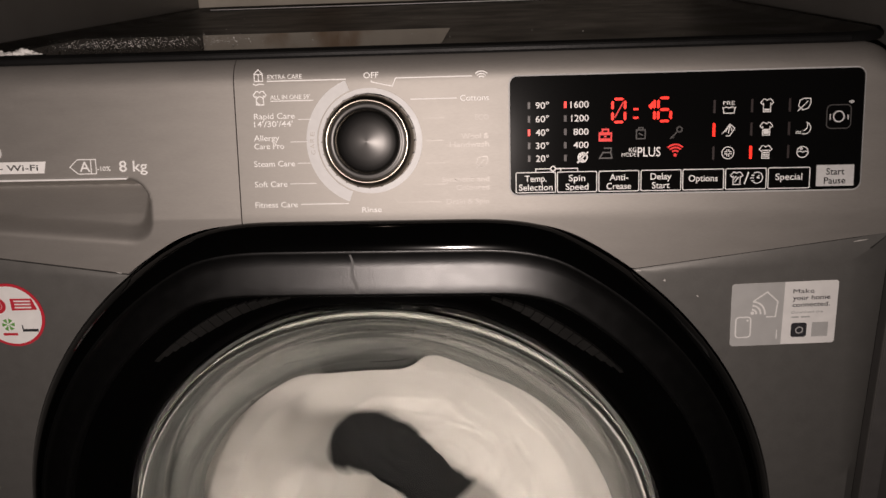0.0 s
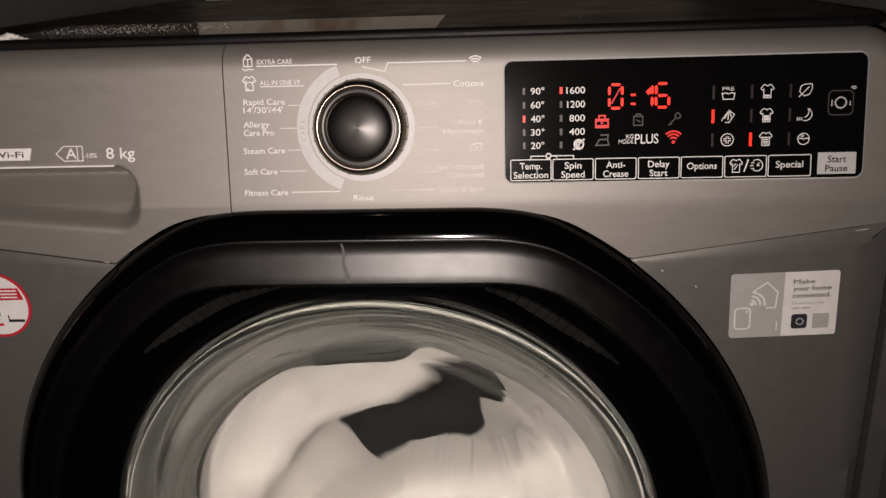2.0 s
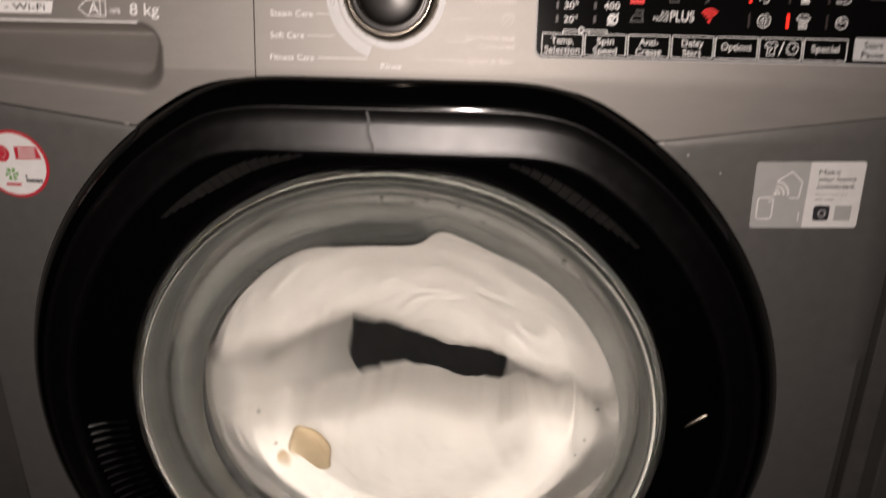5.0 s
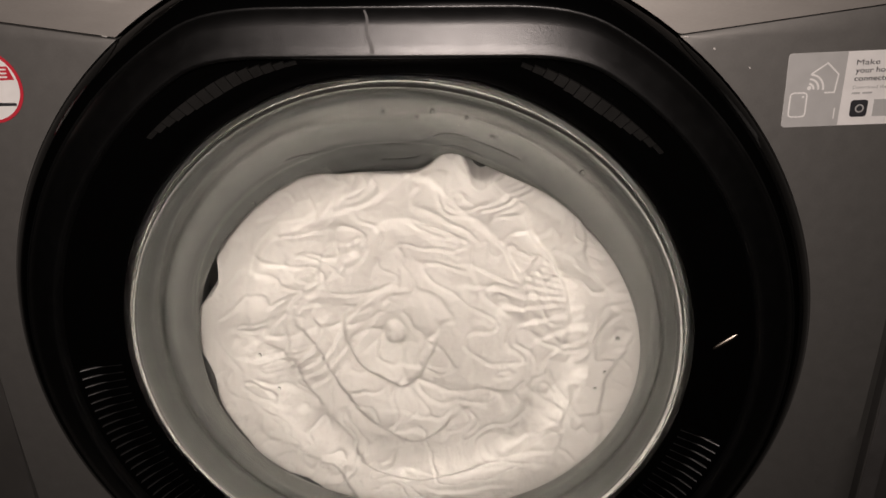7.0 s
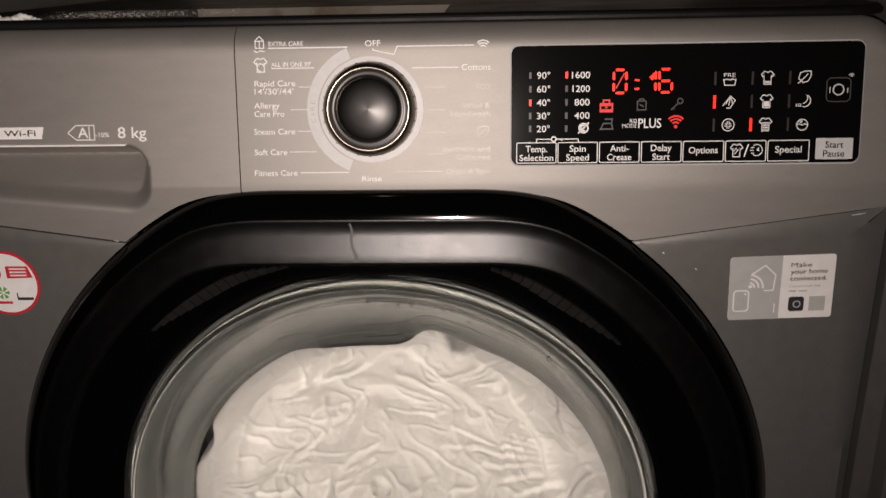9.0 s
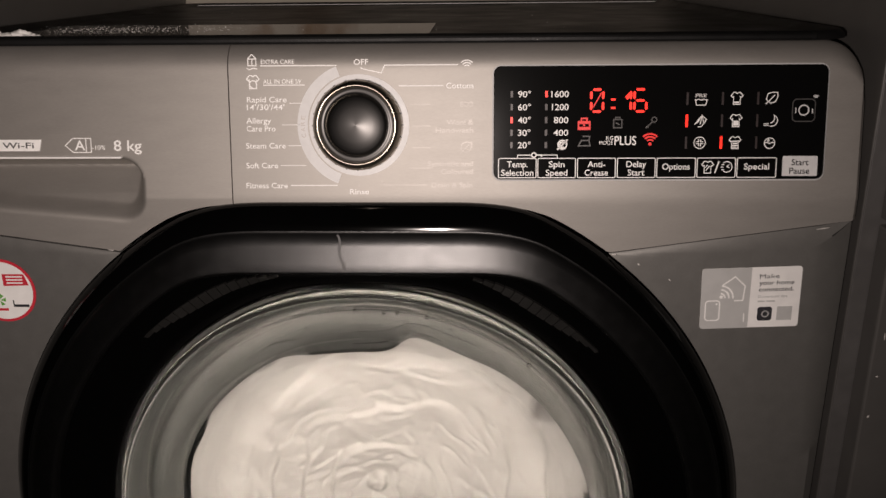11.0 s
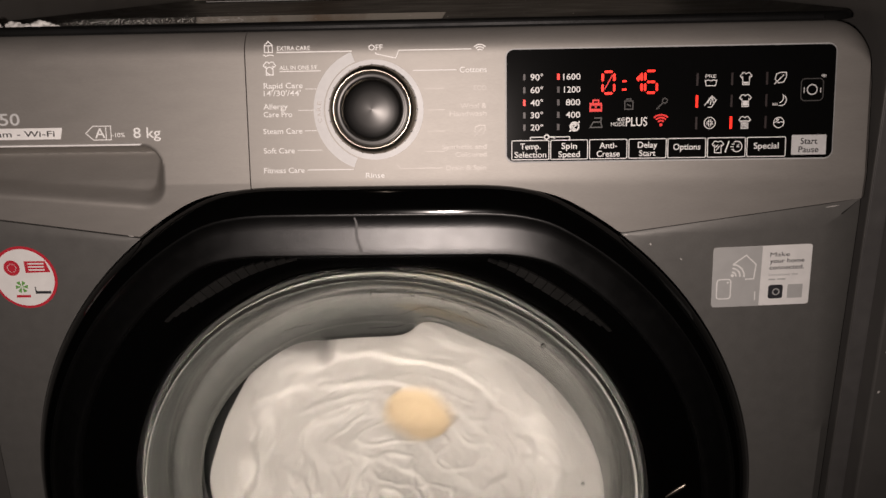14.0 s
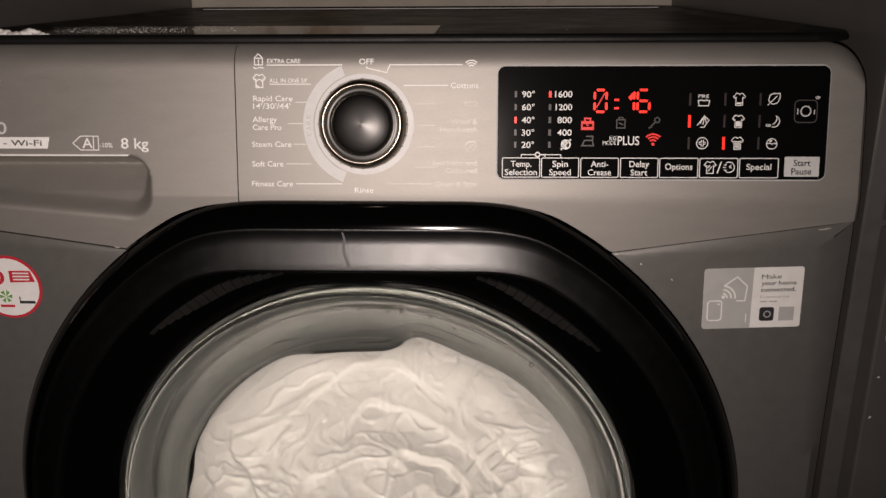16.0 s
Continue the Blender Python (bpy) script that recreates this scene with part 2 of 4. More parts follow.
def panel_rows(z0, z1, n):
    """Heights up a panel: even below, close together where its upper edge turns back."""
    top = [z1 - d for d in (0.0170, 0.0145, 0.012, 0.0095, 0.007, 0.005, 0.0035, 0.002, 0.001, 0.0)]
    return [z0 + (top[0] - z0) * i / n for i in range(n)] + top


def rolled(z, z1):
    d = max(0.0, min(0.0135, z - (z1 - 0.0135)))
    return 0.0145 - math.sqrt(0.0145 ** 2 - d * d)


def sweep_panel(name, top, bottom, y_at, half, mat, label, xs=150, rows=10, skin=0.012, edge=0.006, roll=0.0):
    """A front panel between two heights, with the door's opening left out of it: columns run up from the opening or the lower edge."""
    bm = bmesh.new()
    cols = []
    for i in range(xs + 1):
        x = half[0] + (half[1] - half[0]) * i / xs
        cols.append((x, bottom(x), top(x)))
    grid = []
    for x, z0, z1 in cols:
        col = []
        for z in panel_rows(z0, z1, rows):
            dx = max(0.0, edge - (half[1] - x)) if roll else 0.0
            y = y_at(z) + rolled(z, z1) + (edge - math.sqrt(max(0.0, edge * edge - dx * dx)) if roll else 0.0)
            col.append(bm.verts.new((x, y, z)))
        grid.append(col)
    for a, b in zip(grid, grid[1:]):
        for j in range(len(a) - 1):
            bm.faces.new((a[j], b[j], b[j + 1], a[j + 1]))
    border = [e for e in bm.edges if e.is_boundary]
    g = bmesh.ops.extrude_edge_only(bm, edges=border)
    for v in [v for v in g["geom"] if isinstance(v, bmesh.types.BMVert)]:
        v.co.y += skin
    bmesh.ops.recalc_face_normals(bm, faces=bm.faces)
    return auto_sharp(part(name, bm, mat, wm, label))


def hole_top(x):
    """Upper rim of the door's opening at x."""
    best = seam_z(x)
    u = (x - CX)
    if abs(u) < HOLE_R - 0.002:
        best = CZ + smin(math.sqrt(HOLE_R ** 2 - u * u), HOLE_FLAT, 0.012)
    return best


def corner_top(x):
    d = abs(x) - (0.2985 - 0.024)
    return 0.8485 - (0.024 - math.sqrt(max(0.0, 0.024 ** 2 - d * d)) if d > 0 else 0.0)


def panel_low(x):
    return max(hole_top(x), seam_z(x)) + (0.0006 if x > 0 else 0.0012)


control_panel = sweep_panel("control_panel", corner_top, panel_low, panel_y, (-0.0910, 0.2985), SILVER, "brushed warm grey control panel leaning slightly back", roll=1, rows=26, edge=0.003)

# drawer front with its scooped grip
def pocket_depth(x, z):
    low = 0.7395 + 0.09 * max(0.0, -0.165 - x)
    cz, hz = (0.782 + low) / 2, (0.782 - low) / 2
    qx, qz, r = max(0.0, x + 0.147 + 0.016), abs(z - cz) - hz + 0.016, 0.016
    d = math.hypot(max(qx, 0), max(qz, 0)) + min(0.0, qz) - r
    if qx > 0 and qz <= 0:
        d = qx - r
    if d >= 0:
        return 0.0
    t = min(1.0, -d / 0.011)
    wall = t * t * (3 - 2 * t)
    up = max(0.0, min(1.0, (z - low) / (0.782 - low)))
    return wall * (0.002 + 0.030 * up ** 0.9)


bm = bmesh.new()
xs = [-0.2985 + 0.2068 * i / 210 for i in range(211)]
grid = []
for x in xs:
    z0, z1 = panel_low(x), corner_top(x)
    col = []
    for z in panel_rows(z0, z1, 120):
        dx = max(0.0, 0.006 - (x + 0.2985))
        col.append(bm.verts.new((x, panel_y(z) + rolled(z, z1) + 0.006 - math.sqrt(max(0.0, 0.006 ** 2 - dx * dx)) + pocket_depth(x, z), z)))
    grid.append(col)
for a, b in zip(grid, grid[1:]):
    for j in range(len(a) - 1):
        bm.faces.new((a[j], b[j], b[j + 1], a[j + 1]))
g = bmesh.ops.extrude_edge_only(bm, edges=[e for e in bm.edges if e.is_boundary])
for v in [v for v in g["geom"] if isinstance(v, bmesh.types.BMVert)]:
    v.co.y += 0.012
bmesh.ops.recalc_face_normals(bm, faces=bm.faces)
drawer = auto_sharp(part("detergent_drawer", bm, SILVER, wm, "detergent drawer front with a scooped finger grip"))
part("grip_trim", box(bmesh.new(), -0.2975, -0.1605, 0.0022, 0.006, 0.7812, 0.7824, 0.0004), WHITE_PRINT, drawer, "thin pale trim line above the grip", smooth=False)

# lower front panel round the door
bm = bmesh.new()
rows = []
angles = sorted(ANG + [math.atan2(0.06 - CZ, sx - CX) % (2 * math.pi) for sx in (-0.2985, 0.2985)] + [math.atan2(seam_z(sx) - CZ, sx - CX) for sx in (-0.2985, 0.2985)])
for a in angles:
    c, s = math.cos(a), math.sin(a)
    rin = ring_r(a, HOLE_R, HOLE_FLAT)
    far = min(((0.2985 if c > 0 else -0.2985) - CX) / c if abs(c) > 1e-6 else 9, (0.06 - CZ) / s if s < -1e-6 else 9)
    if s > 0:
        lo, hi = 0.0, far
        for _ in range(30):
            mid = (lo + hi) / 2
            if CZ + mid * s > seam_z(CX + mid * c) - 0.0006:
                hi = mid
            else:
                lo = mid
        far = lo
    rows.append((c, s, rin, far))
pts = []
for c, s, rin, far in rows:
    line = []
    for k in range(9):
        r = rin + max(0.0, far - rin) * k / 8
        x, z = CX + r * c, CZ + r * s
        e = max(0.0, 0.005 - (0.2985 - abs(x)))
        t = max(0.0, 0.0025 - max(0.0, seam_z(x) - z)) if s > 0 else 0.0
        line.append(bm.verts.new((x, 0.0006 + 0.005 - math.sqrt(max(0, 0.005 ** 2 - e * e)) + t * 0.6, z)))
    pts.append((line, far - rin))
for (a, wa), (b, wb) in zip(pts, pts[1:] + pts[:1]):
    if wa > 0.002 or wb > 0.002:
        for k in range(8):
            bm.faces.new((a[k], b[k], b[k + 1], a[k + 1]))
bmesh.ops.delete(bm, geom=[v for v in bm.verts if not v.link_faces], context="VERTS")
g = bmesh.ops.extrude_edge_only(bm, edges=[e for e in bm.edges if e.is_boundary])
for v in [v for v in g["geom"] if isinstance(v, bmesh.types.BMVert)]:
    v.co.y += 0.02
bmesh.ops.recalc_face_normals(bm, faces=bm.faces)
front_panel = auto_sharp(part("front_panel", bm, FRONT, wm, "anthracite painted steel front with fine scratches"))
part("plinth", box(bmesh.new(), -0.298, 0.298, 0.004, 0.02, 0.02, 0.058, 0.002), GAP, wm, smooth=False)
# dark liner behind the joints
bm = bmesh.new()
loft(bm, [ring_points(0.2575, 0.2355, 0.050), [(max(-0.296, min(0.296, CX + 0.6 * math.cos(a))), 0.050, max(0.06, min(0.842, CZ + 0.6 * math.sin(a)))) for a in ANG]])
part("liner", bm, GAP, wm)

# lid: a shallow tray with a raised rim
bm = bmesh.new()
LW = 0.2940


def lid_ring(inset, z, r=0.03, front=0.0195, back=0.556):
    pts = []
    for cx, cy, a0 in ((LW - r, back - r, 0), (-LW + r, back - r, 90), (-LW + r, front + r, 180), (LW - r, front + r, 270)):
        for i in range(9):
            a = radians(a0 + 90 * i / 8)
            pts.append((cx + (r - inset * 0.6) * math.cos(a) - math.copysign(inset * 0.4, cx), cy + (r - inset * 0.6) * math.sin(a) - math.copysign(inset * 0.4, cy - 0.28), z))
    return pts


loft(bm, [lid_ring(0.002, 0.8488), lid_ring(0, 0.8493), lid_ring(0, 0.852), lid_ring(0.0025, 0.8545), lid_ring(0.006, 0.8545), lid_ring(0.012, 0.8515), lid_ring(0.016, 0.8508)], cap=True)
lid = auto_sharp(part("lid", bm, LID, wm, "matt black lid with a raised rim, dusty"), 50)
part("film", box(bmesh.new(), -0.262, 0.031, 0.032, 0.178, 0.8510, 0.8514), LID_GLOSS, lid, "glossy clear film on the lid", smooth=False)
part("rim_trim", box(bmesh.new(), -0.275, 0.282, 0.538, 0.5392, 0.8522, 0.8531), GREY_PRINT, lid, "worn pale edge along the rear rim", smooth=False)
# front edge of the lid over the control panel
part("lid_front_edge", box(bmesh.new(), -0.268, 0.268, 0.0185, 0.034, 0.8489, 0.8535, 0.0015), LID, lid, smooth=False)

# ---- door ----
bm = bmesh.new()
loft(bm, [ring_points(0.2560, 0.2345, 0.010), ring_points(0.2570, 0.2385, 0.0), ring_points(0.2562, 0.2380, -0.0025), ring_points(0.2540, 0.2360, -0.0055),
          ring_points(0.2500, 0.2310, -0.0100), ring_points(0.2465, 0.2275, -0.0122), ring_points(0.2450, 0.2250, -0.0131), ring_points(0.2440, 0.2238, -0.0134)])
door = part("door_ring", bm, BLACK_GLOSS, wm, "glossy black plastic door ring with a flattened top")
bm = bmesh.new()
loft(bm, [ring_points(0.2440, 0.2238, -0.0132), ring_points(0.2428, 0.2228, -0.0128), ring_points(0.2420, 0.2220, -0.0146), ring_points(0.2360, 0.2140, -0.0171), ring_points(0.2285, 0.2045, -0.0202), ring_points(0.2240, 0.1995, -0.0218),
          ring_points(0.2225, 0.1982, -0.0219), ring_points(0.2212, 0.1972, -0.0205), ring_points(0.2206, 0.1966, -0.014)])
part("inner_bezel", bm, BLACK_SATIN, door, "satin black bezel, scratched at the top")
bm = bmesh.new()
loft(bm, [ring_points(0.2206, 0.1966, -0.014), ring_points(0.2180, 0.1955, -0.0125), ring_points(0.200, 0.191, -0.0095), ring_points(0.186, 0.187, -0.007), ring_points(0.1835, 0.1845, 0.002)])
part("recess", bm, BLACK_GLOSS, door, "glossy black recess")
# fine ribs in the recess
for i in range(210):
    a = 2 * math.pi * (i + 0.5) / 210
    if not (181 < math.degrees(a) < 222 or 314 < math.degrees(a) < 345):
        continue
    r1 = ring_r(a, 0.2180, 0.1955) - 0.002
    r0 = 0.1905
    bm = bmesh.new()
    t = (-math.sin(a), math.cos(a))
    for rr, yy in ((r0, -0.0070), (r0 + 0.010, -0.0083), (r0 + 0.6 * (r1 - r0), -0.0100), (r1, -0.0148)):
        for w, dy in ((-0.0006, 0.001), (0, -0.0018), (0.0006, 0.001)):
            bm.verts.new((CX + rr * math.cos(a) + w * t[0], yy + dy, CZ + rr * math.sin(a) + w * t[1]))
    v = list(bm.verts)
    for s in (0, 3, 6):
        for q in ((0, 1, 4, 3), (1, 2, 5, 4)):
            bm.faces.new([v[k + s] for k in q])
    bmesh.ops.recalc_face_normals(bm, faces=bm.faces)
    part("rib", bm, RIB, door)


# ribs under the bezel's slanting edges, in a lighter grey for the light they catch
for a0, a1 in ((43, 71), (105, 134)):
    count = int((a1 - a0) / 1.9)
    for i in range(count):
        a = radians(a0 + 1.9 * i + 0.95)
        f = math.sin(math.pi * (i + 0.5) / count)
        r1 = min(ring_r(a, 0.2095, 0.1962) - 0.0010, 0.2085)
        r0 = r1 - 0.002 - 0.006 * f
        h = radians(0.86)
        bm = bmesh.new()
        v = [bm.verts.new((CX + rr * math.cos(a + w), yy, CZ + rr * math.sin(a + w))) for rr, w, yy in ((r0, -h, -0.0120), (r1, -h, -0.0150), (r1, h, -0.0150), (r0, h, -0.0120))]
        u = [bm.verts.new((q.co.x, q.co.y + 0.006, q.co.z)) for q in v]
        bm.faces.new(v)
        for k in range(4):
            bm.faces.new((v[k], u[k], u[(k + 1) % 4], v[(k + 1) % 4]))
        bmesh.ops.recalc_face_normals(bm, faces=bm.faces)
        part("lit_rib", bm, RIB_LIT, door, smooth=False)


# porthole glass: a thick bowl that reaches into the drum
def lathe(profile, n=128, cx=CX, cz=CZ):
    """Rings of (radius, depth, drop) round the door's axis."""
    return [[(cx + r * math.cos(2 * math.pi * i / n), y, cz - drop + r * math.sin(2 * math.pi * i / n)) for i in range(n)] for r, y, drop in profile]


outer = [(0.1815, 0.002, 0), (0.1815, -0.004, 0), (0.1800, -0.0065, 0), (0.1770, -0.0075, 0), (0.1735, -0.0060, 0), (0.1700, -0.0020, 0), (0.166, 0.006, 0.001),
         (0.160, 0.020, 0.004), (0.152, 0.036, 0.010), (0.143, 0.050, 0.018), (0.1335, 0.060, 0.024), (0.1295, 0.0625, 0.0248), (0.124, 0.0635, 0.0262), (0.116, 0.0668, 0.028), (0.085, 0.069, 0.031), (0.05, 0.0705, 0.034), (0.012, 0.071, 0.036)]
inner = [(0.012, 0.0755, 0.036), (0.05, 0.075, 0.034), (0.088, 0.0735, 0.031), (0.110, 0.0722, 0.028), (0.118, 0.0738, 0.0272), (0.1265, 0.0722, 0.026), (0.1355, 0.0650, 0.024), (0.147, 0.053, 0.018), (0.157, 0.038, 0.010), (0.1645, 0.021, 0.004), (0.170, 0.008, 0.001), (0.1760, 0.004, 0), (0.1815, 0.002, 0)]
bm = bmesh.new()
loft(bm, lathe(outer))
bmesh.ops.contextual_create(bm, geom=list(bm.verts)[-128:])
bm2 = bmesh.new()
loft(bm2, lathe(inner))
bmesh.ops.contextual_create(bm2, geom=list(bm2.verts)[:128])
me = bpy.data.meshes.new("bowl_back")
bm2.to_mesh(me)
bm.from_mesh(me)
bmesh.ops.remove_doubles(bm, verts=bm.verts, dist=0.00005)
bmesh.ops.recalc_face_normals(bm, faces=bm.faces)
pane = part("porthole_glass", bm, GLASS, wm, "clear bowl-shaped porthole glass with water drops")
pane.visible_shadow = False

# door seal: grey rubber from the front opening back to the mouth of the drum
def mouth(a):
    """Radius of the seal's mouth: flattened above, with a bump beside the top."""
    d = (math.degrees(a) - 90 + 180) % 360 - 180
    c = math.cos(radians(d))
    base = 0.165 + 0.005 * max(0.0, math.sin(radians(d))) - 0.016 * max(0.0, -c) ** 2
    cut = smin(base, 0.1505 / c, 0.006) if c > 0.3 else base
    step = 1 / (1 + math.exp((d + 4.5) / 1.3))
    r = cut + (base + 0.002 * math.exp(-((d + 9) / 5.0) ** 2) - 0.003 * math.exp(-((d + 24) / 9.0) ** 2) - cut) * step
    return r + 0.0006 * math.sin(5 * a + 1)


def seal_ring(f, y, extra=0.0):
    out = []
    for a in ANG:
        r0, r1 = 0.1845, mouth(a)
        r = r0 + (r1 - r0) * f + extra
        x0, z0 = CX + (DX - CX) * f, CZ + (DZ - CZ) * f
        out.append((x0 + r * math.cos(a), y, z0 + r * math.sin(a)))
    return out


bm = bmesh.new()
loft(bm, [seal_ring(0, 0.003), seal_ring(0.0, 0.012), seal_ring(0.15, 0.022), seal_ring(0.40, 0.032, 0.003), seal_ring(0.45, 0.036, 0.007), seal_ring(0.55, 0.043, 0.007), seal_ring(0.62, 0.046, 0.002),
          seal_ring(0.80, 0.054), seal_ring(0.93, 0.060), seal_ring(1.0, 0.064, 0.0), seal_ring(1.0, 0.068, 0.001), seal_ring(0.97, 0.074, 0.006), seal_ring(0.9, 0.085, 0.03)])
part("door_seal", bm, RUBBER, wm, "grey rubber door seal, wet and slightly grimy")

# grime in the seal's fold, in broken lines
GRIME = material("black_grime", (0.02, 0.02, 0.019), 0.6, noise_scale=300, mottle=0.4)
for f, y, a0, a1, thick in ((0.70, 0.0492, 66, 122, 0.00035), (0.86, 0.0562, 74, 100, 0.00022)):
    ring = seal_ring(f, y - 0.0012)[int(N * a0 / 360):int(N * a1 / 360)]
    bm = bmesh.new()
    loft(bm, [[(x, y0, z - w), (x, y0 - 0.0008, z), (x, y0, z + w)] for i, (x, y0, z) in enumerate(ring) for w in [thick * max(0.1, 0.45 + 1.9 * noise.noise(Vector((i * 0.33, f * 9, 1.0))))]], closed=False)
    part("grime_line", bm, GRIME, wm, "broken line of dark grime in the seal's fold")

# drum
drum = new("drum")
drum.matrix_world = pose(DX, 0.0, DZ)
drum.parent = wm
drum.matrix_parent_inverse = wm.matrix_world.inverted()
bm = bmesh.new()
prof = [(0.176, 0.090), (0.178, 0.086), (0.20, 0.088), (0.232, 0.095), (0.238, 0.10), (0.238, 0.40), (0.23, 0.41), (0.10, 0.405), (0.02, 0.40)]
loft(bm, [[(r * math.cos(a), y, r * math.sin(a)) for a in ANG[::2]] for r, y in prof], cap=True)
ob = part("drum_shell", bm, STEEL, drum)
ob.matrix_parent_inverse = Matrix()
ob.matrix_basis = Matrix()
for k in range(3):
    bm = bmesh.new()
    a0 = 2 * math.pi * k / 3 + 0.3
    secs = []
    for y, h in ((0.105, 0.02), (0.13, 0.05), (0.25, 0.055), (0.38, 0.05), (0.395, 0.02)):
        secs.append([((0.236 - hh * h) * math.cos(a0 + w), y, (0.236 - hh * h) * math.sin(a0 + w)) for w, hh in ((-0.16, 0), (-0.09, 0.6), (-0.04, 1), (0.04, 1), (0.09, 0.6), (0.16, 0))])
    loft(bm, secs, closed=False)
    ob = part("drum_paddle", bm, STEEL, drum)
    ob.matrix_parent_inverse = Matrix()
    ob.matrix_basis = Matrix()


# ---- laundry ----
def cloth_material(name, color):
    m = material(name, color, 0.8, noise_scale=25, mottle=0.10, bump=0.9, bump_scale=230)
    nt = m.node_tree
    p = nt.nodes["Principled BSDF"]
    p.inputs["Sheen Weight"].default_value = 0.15
    return m


WHITE_CLOTH = cloth_material("wet_white_cotton", (0.68, 0.655, 0.615))
TOWEL = cloth_material("white_terry", (0.52, 0.505, 0.475))
CREAM = cloth_material("cream_cotton", (0.56, 0.44, 0.28))
# near-black for the drum's shaded depth, painted as a colour
DARK = cloth_material("hollow_shade", (0.012, 0.012, 0.0125))


def folds(x, z, seed, amp=1.0, swirl=1.2):
    """Height of crumpled cloth: soft swells, creases that wander in all directions and fine puckers."""
    a = swirl * math.hypot(x, z)
    xr, zr = x * math.cos(a) - z * math.sin(a), x * math.sin(a) + z * math.cos(a)
    w = noise.noise_vector(Vector((xr * 7, zr * 7, seed)))
    v = noise.noise_vector(Vector((xr * 19 + w.y, zr * 19 + w.z, seed + 2)))
    h = 0.010 * noise.noise(Vector((x * 11, z * 11, seed)))
    q = Vector((xr * 13 + w.x * 2.2 + v.x * 0.8, zr * 10 + w.y * 2.2 + v.y * 0.8, seed + 3))
    deep = 0.5 + noise.noise(Vector((x * 16, z * 16, seed + 21)))
    h -= 0.0070 * max(0.1, deep) * (1 - min(1.0, abs(noise.noise(q)) * 6.5)) ** 2.4
    h += 0.0040 * noise.noise(Vector((xr * 26 + w.z * 1.6, zr * 26 + w.x * 1.6, seed + 8)))
    q = Vector((xr * 34 + w.z * 2.6 + v.y * 1.4, zr * 27 + w.x * 2.6 + v.z * 1.4, seed + 9))
    h -= 0.0022 * (1 - min(1.0, abs(noise.noise(q)) * 4.5)) ** 1.8
    q = Vector((xr * 80 + v.x * 2.4, zr * 80 + v.z * 2.4, seed + 15))
    h -= 0.0010 * (1 - min(1.0, abs(noise.noise(q)) * 2.6)) ** 2
    h += 0.0009 * noise.noise(Vector((x * 95 + w.x, z * 95 + w.y, seed + 5)))
    return h * amp


def grid_cloth(step, rad, height, inside=None, skirt=0.05):
    """A crumpled cloth face over a disc in x and z; inside(x, z) gives the point to use, or None where there is no cloth."""
    bm = bmesh.new()
    n = int(rad / step) + 1
    made = {}
    for i in range(-n, n + 1):
        for j in range(-n, n + 1):
            x, z = i * step, j * step
            r = math.hypot(x, z)
            if r > rad + 1.4 * step:
                continue
            if r > rad:
                x, z = x * rad / r, z * rad / r
            if inside:
                p = inside(x, z)
                if p is None:
                    continue
                x, z = p
            made[i, j] = bm.verts.new((x, height(x, z), z))
    for (i, j), v in made.items():
        q = [made.get(k) for k in ((i, j), (i + 1, j), (i + 1, j + 1), (i, j + 1))]
        if all(q):
            bm.faces.new(q)
    bmesh.ops.delete(bm, geom=[v for v in bm.verts if not v.link_faces], context="VERTS")
    for depth in (skirt * 0.35, skirt * 0.65):
        g = bmesh.ops.extrude_edge_only(bm, edges=[e for e in bm.edges if e.is_boundary])
        for v in [v for v in g["geom"] if isinstance(v, bmesh.types.BMVert)]:
            v.co.y += depth
            v.co.x += 0.002 * noise.noise(v.co * 40)
    bmesh.ops.recalc_face_normals(bm, faces=bm.faces)
    return bm


# the hollow that spinning leaves between two wads: its two lips, by the height along them
LIP_AT = (-0.15, -0.098, -0.064, -0.025, 0.016, 0.041, 0.069, 0.105, 0.15)
LIP_A = (-0.025, -0.034, -0.046, -0.036, -0.018, -0.017, -0.016, -0.009, -0.005)
LIP_B = (0.090, 0.085, 0.081, 0.072, 0.080, 0.086, 0.080, 0.064, 0.052)


def lip(z, side):
    base = float(np.interp(z, LIP_AT, LIP_A if side < 0 else LIP_B))
    return base + 0.0035 * noise.noise(Vector((z * 38, side, 2.0))) + 0.002 * noise.noise(Vector((z * 110, side, 5.0)))


def dish(x, z, side):
    """Depth of a wad's face: near the door at the rim, pressed back towards the axis."""
    r = math.hypot(x, z)
    y = 0.150 - 0.058 * (r / 0.165) ** 2 if r < 0.165 else 0.092 + 0.9 * (r - 0.165)
    near = max(0.0, 1 - abs(x - lip(z, side)) / 0.022)
    return y - folds(x, z, 4.0 + side, 0.75) + 0.012 * near ** 2.2


def wad(side):
    def inside(x, z):
        d = (x - lip(z, side)) * side
        if d < -0.0026:
            return None
        return (lip(z, side), z) if d < 0 else (x, z)
    return grid_cloth(0.0026, 0.22, lambda x, z: dish(x, z, side), inside, 0.078)


